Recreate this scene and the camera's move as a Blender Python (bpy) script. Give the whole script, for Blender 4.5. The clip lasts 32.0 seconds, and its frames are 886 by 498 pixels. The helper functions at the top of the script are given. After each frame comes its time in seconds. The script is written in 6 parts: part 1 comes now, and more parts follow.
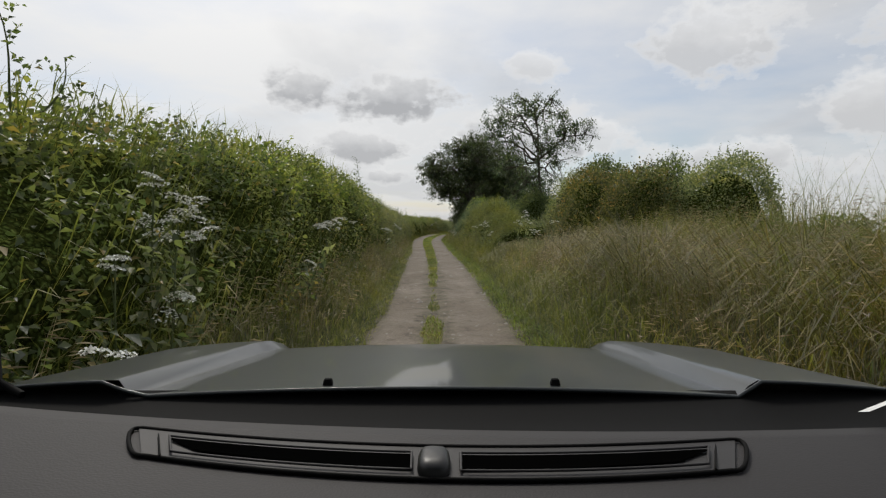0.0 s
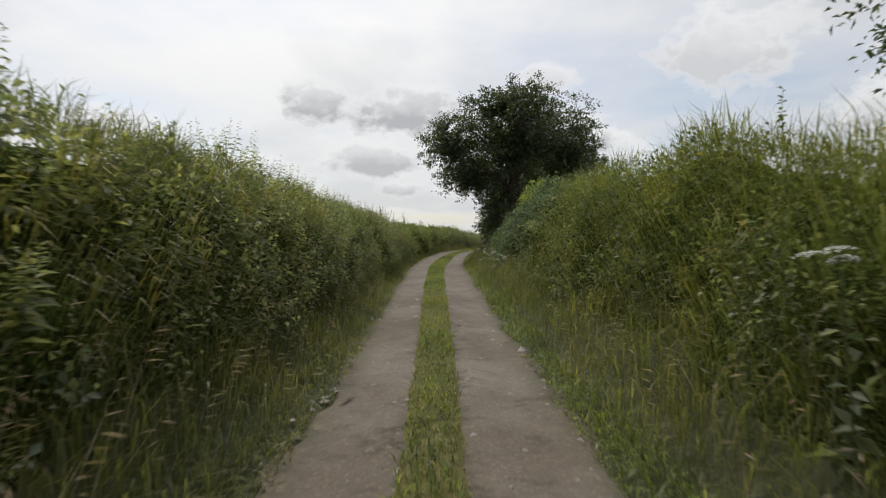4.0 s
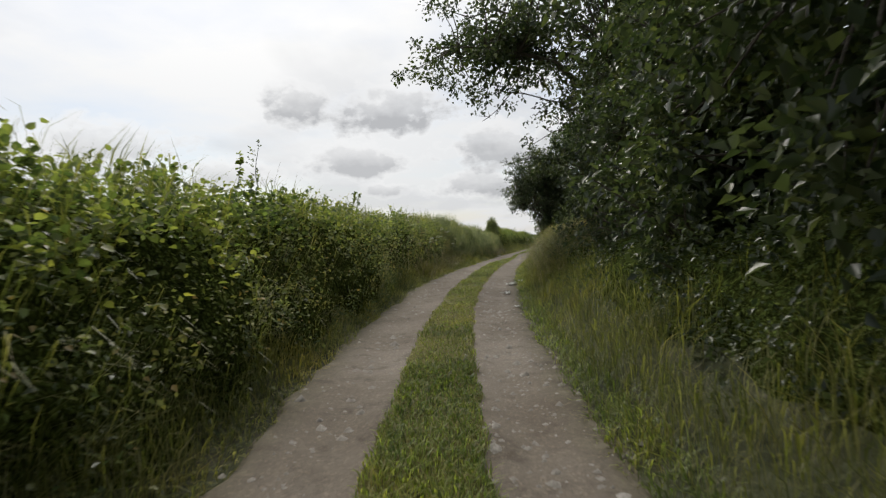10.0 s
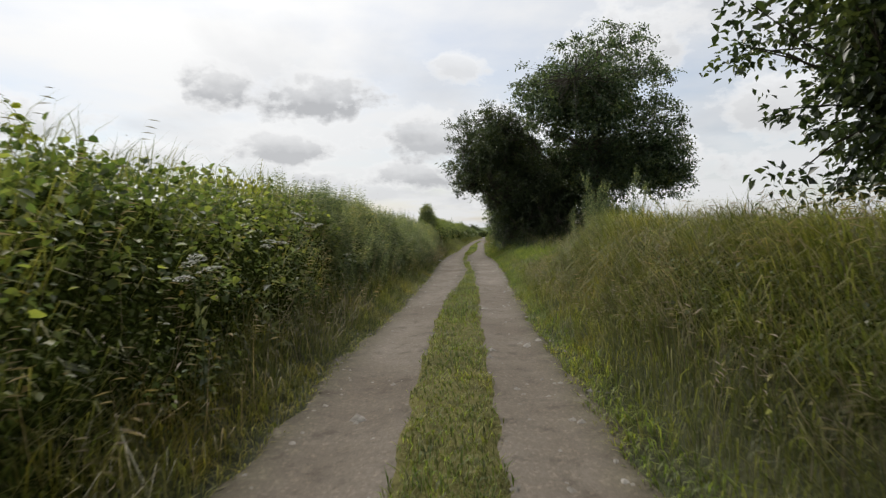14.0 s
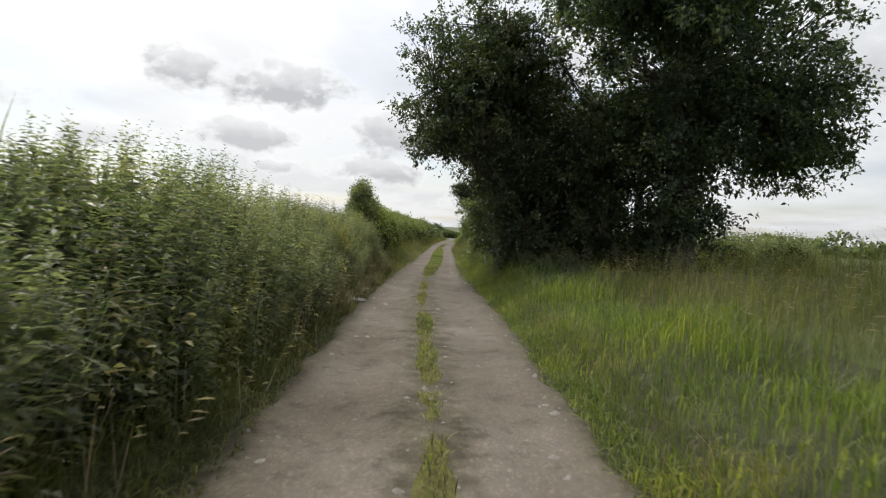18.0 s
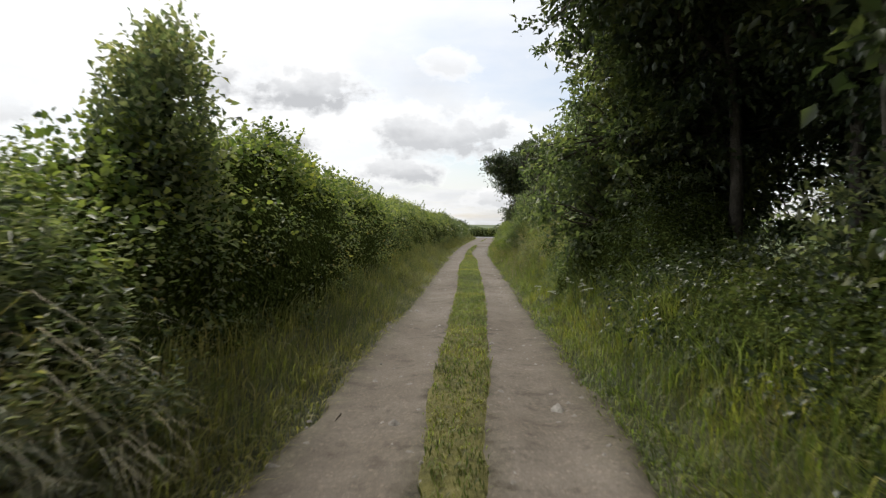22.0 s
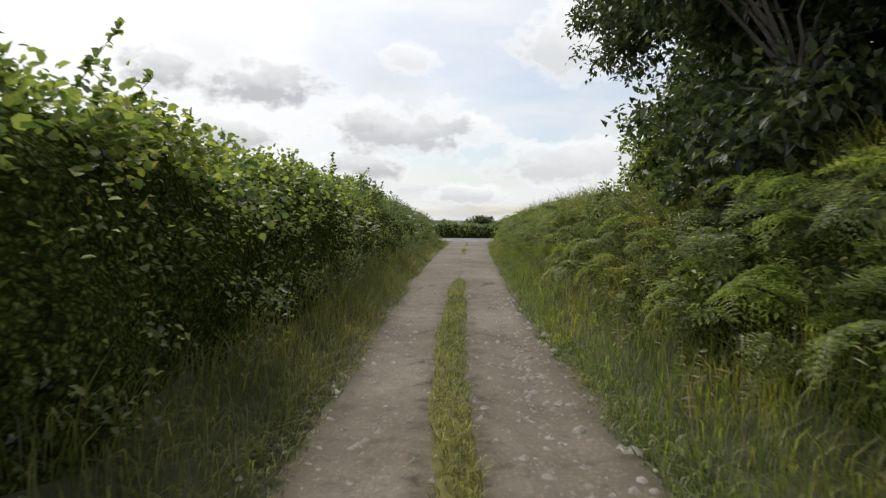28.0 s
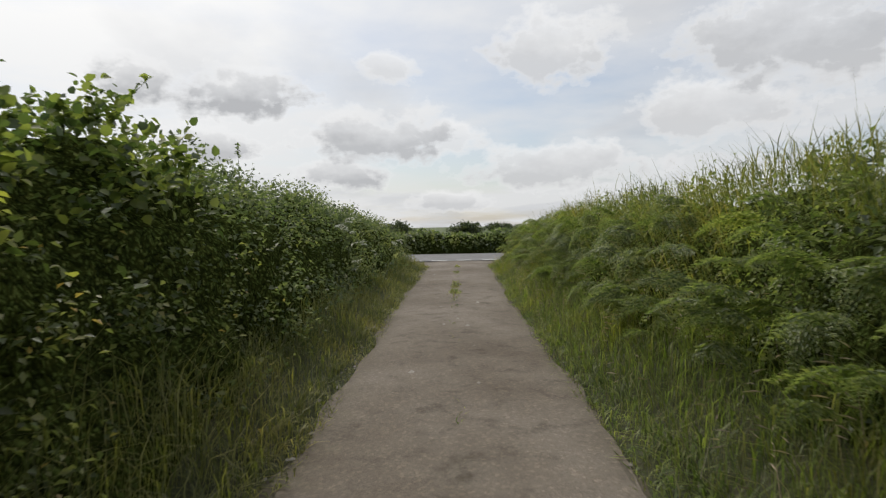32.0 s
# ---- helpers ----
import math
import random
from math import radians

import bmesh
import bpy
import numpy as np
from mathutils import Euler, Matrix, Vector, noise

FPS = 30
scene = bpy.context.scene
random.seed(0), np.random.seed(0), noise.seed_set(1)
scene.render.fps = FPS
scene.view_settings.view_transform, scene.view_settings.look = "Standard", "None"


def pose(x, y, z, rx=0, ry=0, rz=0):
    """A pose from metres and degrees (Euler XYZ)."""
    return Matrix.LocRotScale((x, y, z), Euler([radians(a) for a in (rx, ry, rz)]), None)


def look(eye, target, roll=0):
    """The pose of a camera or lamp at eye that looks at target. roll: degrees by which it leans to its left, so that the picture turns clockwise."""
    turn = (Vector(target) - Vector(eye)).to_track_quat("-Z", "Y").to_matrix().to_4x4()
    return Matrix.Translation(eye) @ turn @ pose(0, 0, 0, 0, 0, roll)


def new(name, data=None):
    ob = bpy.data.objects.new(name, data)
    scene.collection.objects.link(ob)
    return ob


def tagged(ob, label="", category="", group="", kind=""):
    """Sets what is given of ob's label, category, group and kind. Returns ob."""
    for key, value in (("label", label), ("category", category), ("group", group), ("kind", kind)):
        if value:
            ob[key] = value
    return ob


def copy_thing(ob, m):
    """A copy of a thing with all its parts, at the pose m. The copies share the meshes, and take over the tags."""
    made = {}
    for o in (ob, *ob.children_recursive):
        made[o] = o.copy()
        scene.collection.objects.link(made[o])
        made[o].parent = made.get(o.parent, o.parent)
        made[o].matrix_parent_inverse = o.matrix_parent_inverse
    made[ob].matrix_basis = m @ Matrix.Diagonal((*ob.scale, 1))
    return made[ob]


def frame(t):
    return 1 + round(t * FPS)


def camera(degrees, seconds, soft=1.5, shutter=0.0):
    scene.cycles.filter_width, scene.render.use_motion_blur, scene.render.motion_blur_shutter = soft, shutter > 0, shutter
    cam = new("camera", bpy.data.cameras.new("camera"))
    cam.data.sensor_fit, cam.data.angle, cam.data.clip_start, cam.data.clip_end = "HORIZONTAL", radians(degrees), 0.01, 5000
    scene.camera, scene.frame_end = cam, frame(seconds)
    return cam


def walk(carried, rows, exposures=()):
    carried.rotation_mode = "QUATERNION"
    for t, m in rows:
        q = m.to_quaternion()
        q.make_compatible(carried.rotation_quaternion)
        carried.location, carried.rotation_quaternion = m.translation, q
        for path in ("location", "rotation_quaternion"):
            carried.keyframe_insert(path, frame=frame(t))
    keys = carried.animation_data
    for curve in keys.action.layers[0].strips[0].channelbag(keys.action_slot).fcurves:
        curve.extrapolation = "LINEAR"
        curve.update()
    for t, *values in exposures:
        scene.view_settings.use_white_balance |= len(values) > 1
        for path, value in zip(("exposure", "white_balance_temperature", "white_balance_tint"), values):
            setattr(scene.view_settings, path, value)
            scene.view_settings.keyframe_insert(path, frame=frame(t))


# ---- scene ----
cam = camera(75.0, 32.0, soft=1.25, shutter=0.18)
# seconds, place, pitch, roll, yaw
PATH = [
    (0.0, -0.00, -0.00, 1.400, -2.14, -0.62, 0.00),
    (0.1, 0.00, 0.08, 1.400, -2.15, -0.62, 0.00),
    (0.5, -0.02, 3.06, 1.401, -1.78, -0.52, 0.16),
    (1.0, -0.06, 6.04, 1.407, -1.58, -1.00, 0.39),
    (1.5, -0.08, 8.87, 1.422, -1.84, -1.74, 0.73),
    (2.0, -0.11, 11.62, 1.447, -0.78, -0.59, 0.70),
    (2.5, -0.16, 14.37, 1.468, -1.10, -0.06, 1.06),
    (3.0, -0.23, 17.12, 1.492, -1.24, -0.84, 1.56),
    (3.5, -0.31, 19.87, 1.509, -0.79, -1.45, 1.89),
    (4.0, -0.39, 22.61, 1.516, -0.93, 0.00, 1.45),
    (4.5, -0.46, 25.32, 1.518, -1.07, 0.00, 1.51),
    (5.0, -0.53, 28.01, 1.521, -1.20, 0.00, 1.39),
    (5.5, -0.61, 30.65, 1.529, -1.32, -0.58, 2.50),
    (6.0, -0.68, 33.24, 1.551, -1.11, 0.09, 2.74),
    (6.5, -0.76, 35.67, 1.573, -0.91, 1.36, 3.13),
    (7.0, -0.89, 38.03, 1.587, -1.41, -0.81, 2.97),
    (7.5, -0.93, 40.33, 1.608, -0.85, 1.03, 2.85),
    (8.0, -0.99, 42.57, 1.649, -1.28, 1.78, 2.48),
    (8.5, -1.03, 44.68, 1.710, -0.09, 1.88, 2.06),
    (9.0, -1.06, 46.73, 1.737, -0.87, 2.45, 1.36),
    (9.5, -1.06, 48.86, 1.726, -1.28, 1.47, 0.62),
    (10.0, -1.04, 50.97, 1.719, -1.01, 1.69, 0.11),
    (10.5, -1.01, 53.03, 1.731, -0.99, 1.65, -0.07),
    (11.0, -1.00, 55.08, 1.744, -0.92, 0.78, -0.32),
    (11.5, -0.96, 57.05, 1.768, -0.53, 0.71, -0.83),
    (12.0, -0.87, 58.94, 1.800, -0.99, 2.77, -1.47),
    (12.5, -0.77, 60.83, 1.840, -1.22, 2.18, -2.54),
    (13.0, -0.62, 62.72, 1.889, -0.55, 2.52, -3.88),
    (13.5, -0.45, 64.59, 1.922, -1.64, 1.60, -5.46),
    (14.0, -0.23, 66.33, 1.944, -2.11, 0.74, -7.03),
    (14.5, -0.00, 68.18, 1.952, -1.56, 0.68, -8.37),
    (15.0, 0.26, 70.10, 1.959, -1.69, 0.00, -7.64),
    (15.5, 0.54, 72.09, 1.963, -1.82, 0.00, -8.24),
    (16.0, 0.85, 74.13, 1.962, -1.94, 0.00, -9.08),
    (16.5, 1.21, 76.21, 1.956, -2.06, -0.97, -11.14),
    (17.0, 1.62, 78.33, 1.943, -2.39, -1.06, -11.26),
    (17.5, 2.04, 80.46, 1.931, -1.87, -2.49, -11.01),
    (18.0, 2.44, 82.57, 1.894, -2.24, -2.85, -10.74),
    (18.5, 2.86, 84.65, 1.859, -2.24, -2.08, -10.67),
    (19.0, 3.27, 86.67, 1.810, -3.51, -0.67, -10.39),
    (19.5, 3.64, 88.65, 1.786, -2.07, -1.30, -10.21),
    (20.0, 3.99, 90.70, 1.748, -2.61, -1.71, -9.89),
    (20.5, 4.32, 92.80, 1.726, -2.77, -1.49, -9.34),
    (21.0, 4.64, 94.94, 1.703, -2.28, -0.30, -8.84),
    (21.5, 4.94, 97.16, 1.678, -2.56, -0.44, -8.38),
    (22.0, 5.29, 99.50, 1.650, -2.47, -0.60, -8.40),
    (22.5, 5.68, 102.01, 1.619, -2.47, -0.94, -9.08),
    (23.0, 6.14, 104.63, 1.580, -2.55, -0.39, -9.84),
    (23.5, 6.63, 107.31, 1.543, -2.55, -0.21, -10.31),
    (24.0, 7.12, 110.01, 1.518, -2.38, 0.00, -10.77),
    (24.5, 7.63, 112.72, 1.491, -2.53, -0.13, -11.51),
    (25.0, 8.13, 115.39, 1.476, -2.66, 0.00, -10.03),
    (25.5, 8.60, 117.98, 1.476, -2.77, 0.00, -10.28),
    (26.0, 9.06, 120.48, 1.485, -2.88, 0.00, -10.59),
    (26.5, 9.54, 122.86, 1.486, -2.99, 0.48, -12.58),
    (27.0, 10.02, 125.11, 1.465, -3.54, 0.30, -12.56),
    (27.5, 10.49, 127.21, 1.434, -3.30, -0.50, -12.42),
    (28.0, 10.89, 129.01, 1.410, -2.87, -0.54, -12.16),
    (28.5, 11.26, 130.62, 1.390, -2.71, -1.08, -12.23),
    (29.0, 11.62, 132.08, 1.382, -2.39, -1.16, -12.40),
    (29.5, 11.97, 133.46, 1.384, -1.67, -0.34, -12.62),
    (30.0, 12.28, 134.74, 1.375, -1.83, 0.06, -12.79),
    (30.5, 12.58, 136.08, 1.366, -2.48, 1.30, -12.96),
    (31.0, 12.92, 137.47, 1.382, -1.63, 1.00, -13.02),
    (31.5, 13.25, 138.89, 1.433, -0.57, 0.40, -13.59),
    (32.0, 13.61, 140.28, 1.504, -2.18, 1.10, -13.85),
]
walk(cam, [(t, pose(x, y, z, 90 + p, r, w)) for t, x, y, z, p, r, w in PATH],
     [(0, -0.18), (5, -0.05), (14, 0.02), (17, 0.14), (24, 0.28), (28, 0.18), (32, -0.06)])

LANE_Y = (-30, 0, 10, 20, 30, 40, 47, 55, 60, 65, 70, 75, 80, 85, 90, 95, 100, 105, 110, 115, 120, 125, 130, 135, 140, 145, 150, 162, 170)
LANE_X = (0, 0, -.1, -.3, -.6, -.93, -1.06, -1, -.82, -.4, .2, .95, 1.87, 2.87, 3.78, 4.55, 5.28, 6.14, 7.06, 8, 8.9, 9.96, 11.1, 12.3, 13.5, 14.8, 16.1, 19.5, 21.5)
LANE_Z = (0, 0, .03, .1, .13, .19, .32, .34, .4, .52, .55, .55, .51, .42, .34, .28, .22, .17, .11, .08, .08, .06, 0, -.02, .02, .05, .08, .12, .12)
fine_y = np.arange(-30, 170.5, 0.5)
kernel = np.hanning(13) / np.hanning(13).sum()


def smooth(v):
    a = np.interp(fine_y, LANE_Y, v)
    return np.convolve(np.pad(a, 6, mode="edge"), kernel, mode="valid")


LX, LZ = smooth(LANE_X), smooth(LANE_Z)


def lane_x(y):
    return np.interp(y, fine_y, LX)


def lane_z(y):
    return np.interp(y, fine_y, LZ)


# edges of the worn lane and its grass strip, metres to the right of the lane's axis
EDGE_Y = (-30, 0, 14, 21, 26, 34, 42, 46, 54, 62, 68, 77, 83, 88, 95, 100, 108, 118, 125, 133, 140, 150, 170)
EDGE_L = (-1, -1, -.86, -1.08, -1.05, -1.08, -1.32, -1.38, -1.48, -1.52, -1.3, -.95, -1.1, -1.45, -1.4, -1.2, -.9, -.75, -.68, -1.05, -1.02, -1, -1)
EDGE_R = (1.15, 1.15, 1.05, 1.12, .97, 1.08, 1.1, 1, 1.04, 1.08, 1.14, 1.24, 1.3, 1.25, 1.38, 1.3, 1.34, 1.48, 1.4, 1.1, 1.18, 1.2, 1.2)
MID_Y = (-30, 14, 21, 26, 34, 42, 46, 51, 56, 62, 68, 72, 77, 83, 86, 94, 100, 107, 112, 118, 125, 132, 137, 140, 170)
MID_O = (-.05, -.05, -.04, -.06, -.1, -.17, -.23, -.16, -.18, -.2, 0, .1, .1, .18, .05, -.2, 0, .22, .36, .35, .37, -.02, -.05, .06, .06)
MID_W = (.2, .18, .18, .2, .27, .28, .28, .33, .36, .32, .33, .34, .32, .25, .2, .17, .22, .28, .29, .32, .29, .18, .26, .24, .22)
EL, ER = smooth(np.interp(LANE_Y, EDGE_Y, EDGE_L)), smooth(np.interp(LANE_Y, EDGE_Y, EDGE_R))
MO, MW = smooth(np.interp(LANE_Y, MID_Y, MID_O)), smooth(np.interp(LANE_Y, MID_Y, MID_W))


def edge(side, y):
    """Distance of the lane's worn edge from its axis."""
    return np.interp(y, fine_y, ER if side > 0 else -EL)


def strip_mid(y):
    return np.interp(y, fine_y, MO)


# ---- light ----
world = bpy.data.worlds.new("overcast_sky")
scene.world = world
world.use_nodes = True
SUN_EL, SUN_AZ = radians(50), radians(-22)      # azimuth from straight ahead (+y), to the right


def build_world():
    nt = world.node_tree
    nt.nodes.clear()
    N = lambda kind: nt.nodes.new(kind)
    lk = nt.links.new
    out, bg = N("ShaderNodeOutputWorld"), N("ShaderNodeBackground")
    sky = N("ShaderNodeTexSky")
    sky.sky_type, sky.sun_disc = "NISHITA", False
    sky.sun_elevation, sky.sun_rotation = SUN_EL, SUN_AZ
    sky.air_density, sky.dust_density = 1.0, 1.5
    tc, sep = N("ShaderNodeTexCoord"), N("ShaderNodeSeparateXYZ")
    lk(tc.outputs["Generated"], sep.inputs[0])

    def m(op, a, b=None, c=None):
        n = N("ShaderNodeMath")
        n.operation = op
        for i, v in enumerate((a, b, c)):
            if v is None:
                continue
            if isinstance(v, (int, float)):
                n.inputs[i].default_value = v
            else:
                lk(v, n.inputs[i])
        return n.outputs[0]

    def ramp(fac, stops):
        r = N("ShaderNodeValToRGB")
        e = r.color_ramp.elements
        while len(e) < len(stops):
            e.new(0.5)
        for el, (p, c) in zip(e, stops):
            el.position, el.color = p, (*c, 1) if isinstance(c, tuple) else (c, c, c, 1)
        lk(fac, r.inputs[0])
        return r.outputs[0]

    def mix(fac, a, b):
        n = N("ShaderNodeMix")
        n.data_type = "RGBA"
        for s, v in ((n.inputs[0], fac), (n.inputs[6], a), (n.inputs[7], b)):
            if isinstance(v, (int, float)):
                s.default_value = v
            elif isinstance(v, tuple):
                s.default_value = (*v, 1)
            else:
                lk(v, s)
        return n.outputs[2]

    # directions flattened onto a high cloud deck
    zz = m("MAXIMUM", m("ADD", sep.outputs[2], 0.10), 0.03)
    comb = N("ShaderNodeCombineXYZ")
    lk(m("DIVIDE", sep.outputs[0], zz), comb.inputs[0])
    lk(m("DIVIDE", sep.outputs[1], zz), comb.inputs[1])

    def noise_tex(vec, scale, detail, rough, offset, stretch=(1, 1, 1)):
        mp = N("ShaderNodeMapping")
        mp.inputs["Location"].default_value = offset
        mp.inputs["Scale"].default_value = stretch
        lk(vec, mp.inputs[0])
        n = N("ShaderNodeTexNoise")
        n.inputs["Scale"].default_value, n.inputs["Detail"].default_value, n.inputs["Roughness"].default_value = scale, detail, rough
        lk(mp.outputs[0], n.inputs["Vector"])
        return n.outputs["Fac"]

    veil = noise_tex(comb.outputs[0], 0.55, 7, 0.55, (3.1, 1.7, 0))
    veil_mask = ramp(veil, ((0.36, 0.0), (0.56, 1.0)))
    puffs = noise_tex(comb.outputs[0], 1.0, 6, 0.5, (7.3, 2.2, 4.0), (1.0, 0.55, 1))
    puff_mask = ramp(puffs, ((0.50, 0.0), (0.62, 1.0)))
    # cumulus low over the horizon: bearing, height, half width, half height (degrees), greyness
    az = m("MULTIPLY", m("ARCTAN2", sep.outputs[0], sep.outputs[1]), 57.2958)
    el = m("MULTIPLY", m("ARCSINE", sep.outputs[2]), 57.2958)
    flat = N("ShaderNodeCombineXYZ")
    lk(az, flat.inputs[0])
    lk(m("MULTIPLY", el, 1.5), flat.inputs[1])
    big = m("MULTIPLY", m("SUBTRACT", noise_tex(flat.outputs[0], 0.22, 3, 0.5, (2.45, 0.9, 0)), 0.5), 2.6)
    fine = m("MULTIPLY", m("SUBTRACT", noise_tex(flat.outputs[0], 0.75, 5, 0.6, (5.1, 3.3, 0)), 0.5), 1.5)
    rag = m("ADD", big, fine)
    cum = shade = None
    clip = lambda v: m("MINIMUM", m("MAXIMUM", v, 0.0), 1.0)
    for a, e, w, h, g in CLOUDS:
        dx = m("DIVIDE", m("SUBTRACT", az, a), w)
        dy = m("DIVIDE", m("SUBTRACT", el, e), h)
        r = m("SQRT", m("ADD", m("MULTIPLY", dx, dx), m("MULTIPLY", dy, dy)))
        inside = m("SUBTRACT", m("ADD", 1.3, m("MULTIPLY", rag, 0.8)), r)
        body = clip(m("MULTIPLY", inside, 2.2))
        low = clip(m("SUBTRACT", m("ADD", 0.75, m("MULTIPLY", rag, 0.35)), m("MULTIPLY", dy, 0.55)))
        low = m("MULTIPLY", m("MULTIPLY", low, clip(m("MULTIPLY", m("SUBTRACT", inside, 0.10), 1.9))), g)
        cum = body if cum is None else m("MAXIMUM", cum, body)
        shade = low if shade is None else m("MAXIMUM", shade, low)
    # nearness to the veiled sun
    dot = N("ShaderNodeVectorMath")
    dot.operation = "DOT_PRODUCT"
    lk(tc.outputs["Generated"], dot.inputs[0])
    dot.inputs[1].default_value = (math.sin(SUN_AZ) * math.cos(SUN_EL), math.cos(SUN_AZ) * math.cos(SUN_EL), math.sin(SUN_EL))
    glow = m("POWER", m("MAXIMUM", dot.outputs["Value"], 0.0), 6.0)
    scaled = N("ShaderNodeVectorMath")
    scaled.operation = "SCALE"
    lk(sky.outputs[0], scaled.inputs[0])
    scaled.inputs["Scale"].default_value = SKY_SCALE
    white = mix(glow, (0.755, 0.765, 0.78), (1.5, 1.46, 1.39))
    c = mix(m("MULTIPLY_ADD", veil_mask, 0.58, 0.36), scaled.outputs[0], white)
    c = mix(m("MULTIPLY", puff_mask, 0.35), c, mix(glow, (0.50, 0.52, 0.56), (0.95, 0.95, 0.95)))
    c = mix(m("MULTIPLY", cum, 0.7), c, (0.98, 0.98, 0.98))
    c = mix(shade, c, (0.45, 0.46, 0.48))
    side = N("ShaderNodeMapRange")
    side.interpolation_type = "SMOOTHSTEP"
    side.inputs["From Min"].default_value, side.inputs["From Max"].default_value = -0.55, 0.40
    side.inputs["To Min"].default_value, side.inputs["To Max"].default_value = 0.55, 1.0
    lk(dot.outputs["Value"], side.inputs["Value"])
    lk(c, bg.inputs["Color"])
    lk(side.outputs[0], bg.inputs["Strength"])
    lk(bg.outputs[0], out.inputs[0])


SKY_SCALE = 0.11
CLOUDS = ((-14, 13.0, 3.2, 1.9, 0.85), (-4.9, 12.6, 5.8, 2.1, 0.9), (-8.3, 7.7, 4.8, 1.5, 0.8), (9.0, 15.4, 2.8, 1.2, 0.35), (25, 16.5, 5, 2.8, 0.5),
          (14.6, 8.6, 3, 1.8, 0.3), (-5.8, 4.9, 2.2, 0.8, 0.7), (8.0, 8.8, 6.5, 2.4, 0.8), (3.6, 5.2, 4.2, 1.3, 0.85), (25, 5.6, 8, 2.0, 0.6),
          (14.7, 2.6, 4, 0.9, 0.6), (45, 15.5, 8, 4.2, 0.7), (39, 10, 6, 2.8, 0.5), (-20, 6.5, 4, 1.3, 0.5), (-30, 9, 5, 1.8, 0.5))
build_world()
sun = new("sun", bpy.data.lights.new("sun", "SUN"))
sun.data.energy, sun.data.angle, sun.data.color = 2.2, radians(14), (1.0, 0.95, 0.86)
sun.matrix_world = look((0, 0, 60), (-math.sin(SUN_AZ) * 60, -math.cos(SUN_AZ) * 60, 60 - 60 * math.tan(SUN_EL)))


# ---- materials ----
def material(name):
    mat = bpy.data.materials.new(name)
    mat.use_nodes = True
    nt = mat.node_tree
    return mat, nt, nt.nodes["Principled BSDF"], nt.nodes["Material Output"]


def node(nt, kind, **values):
    n = nt.nodes.new(kind)
    for key, v in values.items():
        n.inputs[key.replace("_", " ")].default_value = v
    return n


def color_ramp(nt, fac, stops):
    r = nt.nodes.new("ShaderNodeValToRGB")
    e = r.color_ramp.elements
    while len(e) < len(stops):
        e.new(0.5)
    for el, (p, c) in zip(e, stops):
        el.position, el.color = p, (*c, 1)
    nt.links.new(fac, r.inputs[0])
    return r.outputs[0]


def mix_color(nt, fac, a, b, blend="MIX"):
    n = nt.nodes.new("ShaderNodeMix")
    n.data_type, n.blend_type = "RGBA", blend
    for s, v in ((n.inputs[0], fac), (n.inputs[6], a), (n.inputs[7], b)):
        if isinstance(v, (int, float)):
            s.default_value = v
        elif isinstance(v, tuple):
            s.default_value = (*v, 1)
        else:
            nt.links.new(v, s)
    return n.outputs[2]


def leaf_material(name, dark, mid, light, rare=None, gloss=0.45, thin=0.48):
    """Leaves: colour differs from leaf to leaf and from patch to patch; light passes through."""
    mat, nt, bsdf, out = material(name)
    geo = nt.nodes.new("ShaderNodeNewGeometry")
    tc = nt.nodes.new("ShaderNodeTexCoord")
    dark, mid, light = ((c[0] * 1.04, c[1], c[2] * 1.42) for c in (dark, mid, light))
    stops = [(0.0, dark), (0.45, mid), (0.85, light)]
    if rare:
        stops += [(0.93, light), (0.97, rare)]
    leaf = color_ramp(nt, geo.outputs["Random Per Island"], stops)
    patch = node(nt, "ShaderNodeTexNoise", Scale=0.9, Detail=3.0)
    nt.links.new(tc.outputs["Object"], patch.inputs["Vector"])
    tint = color_ramp(nt, patch.outputs["Fac"], [(0.28, (0.55, 0.60, 0.56)), (0.52, (1, 1, 1)), (0.72, (1.42, 1.22, 0.85))])
    col = mix_color(nt, 1.0, leaf, tint, "MULTIPLY")
    nt.links.new(col, bsdf.inputs["Base Color"])
    bsdf.inputs["Roughness"].default_value = gloss
    bsdf.inputs["Specular IOR Level"].default_value = 0.5
    tr = nt.nodes.new("ShaderNodeBsdfTranslucent")
    warm = mix_color(nt, 1.0, col, (1.45, 1.65, 0.8), "MULTIPLY")
    nt.links.new(warm, tr.inputs["Color"])
    ms = nt.nodes.new("ShaderNodeMixShader")
    ms.inputs[0].default_value = thin
    nt.links.new(bsdf.outputs[0], ms.inputs[1])
    nt.links.new(tr.outputs[0], ms.inputs[2])
    nt.links.new(ms.outputs[0], out.inputs["Surface"])
    return mat


M_BRAMBLE = leaf_material("bramble_leaves", (0.061, 0.080, 0.034), (0.119, 0.154, 0.055), (0.239, 0.259, 0.087), (0.330, 0.240, 0.100))
M_HAZEL = leaf_material("hazel_leaves", (0.071, 0.107, 0.033), (0.153, 0.198, 0.052), (0.307, 0.335, 0.081))
M_THORN = leaf_material("hawthorn_leaves", (0.058, 0.084, 0.037), (0.118, 0.150, 0.058), (0.210, 0.245, 0.092))
M_RUST = leaf_material("reddened_bramble_leaves", (0.050, 0.058, 0.023), (0.096, 0.104, 0.036), (0.195, 0.178, 0.060), (0.34, 0.20, 0.09))
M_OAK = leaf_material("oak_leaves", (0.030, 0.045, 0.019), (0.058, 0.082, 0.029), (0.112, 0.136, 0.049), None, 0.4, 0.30)
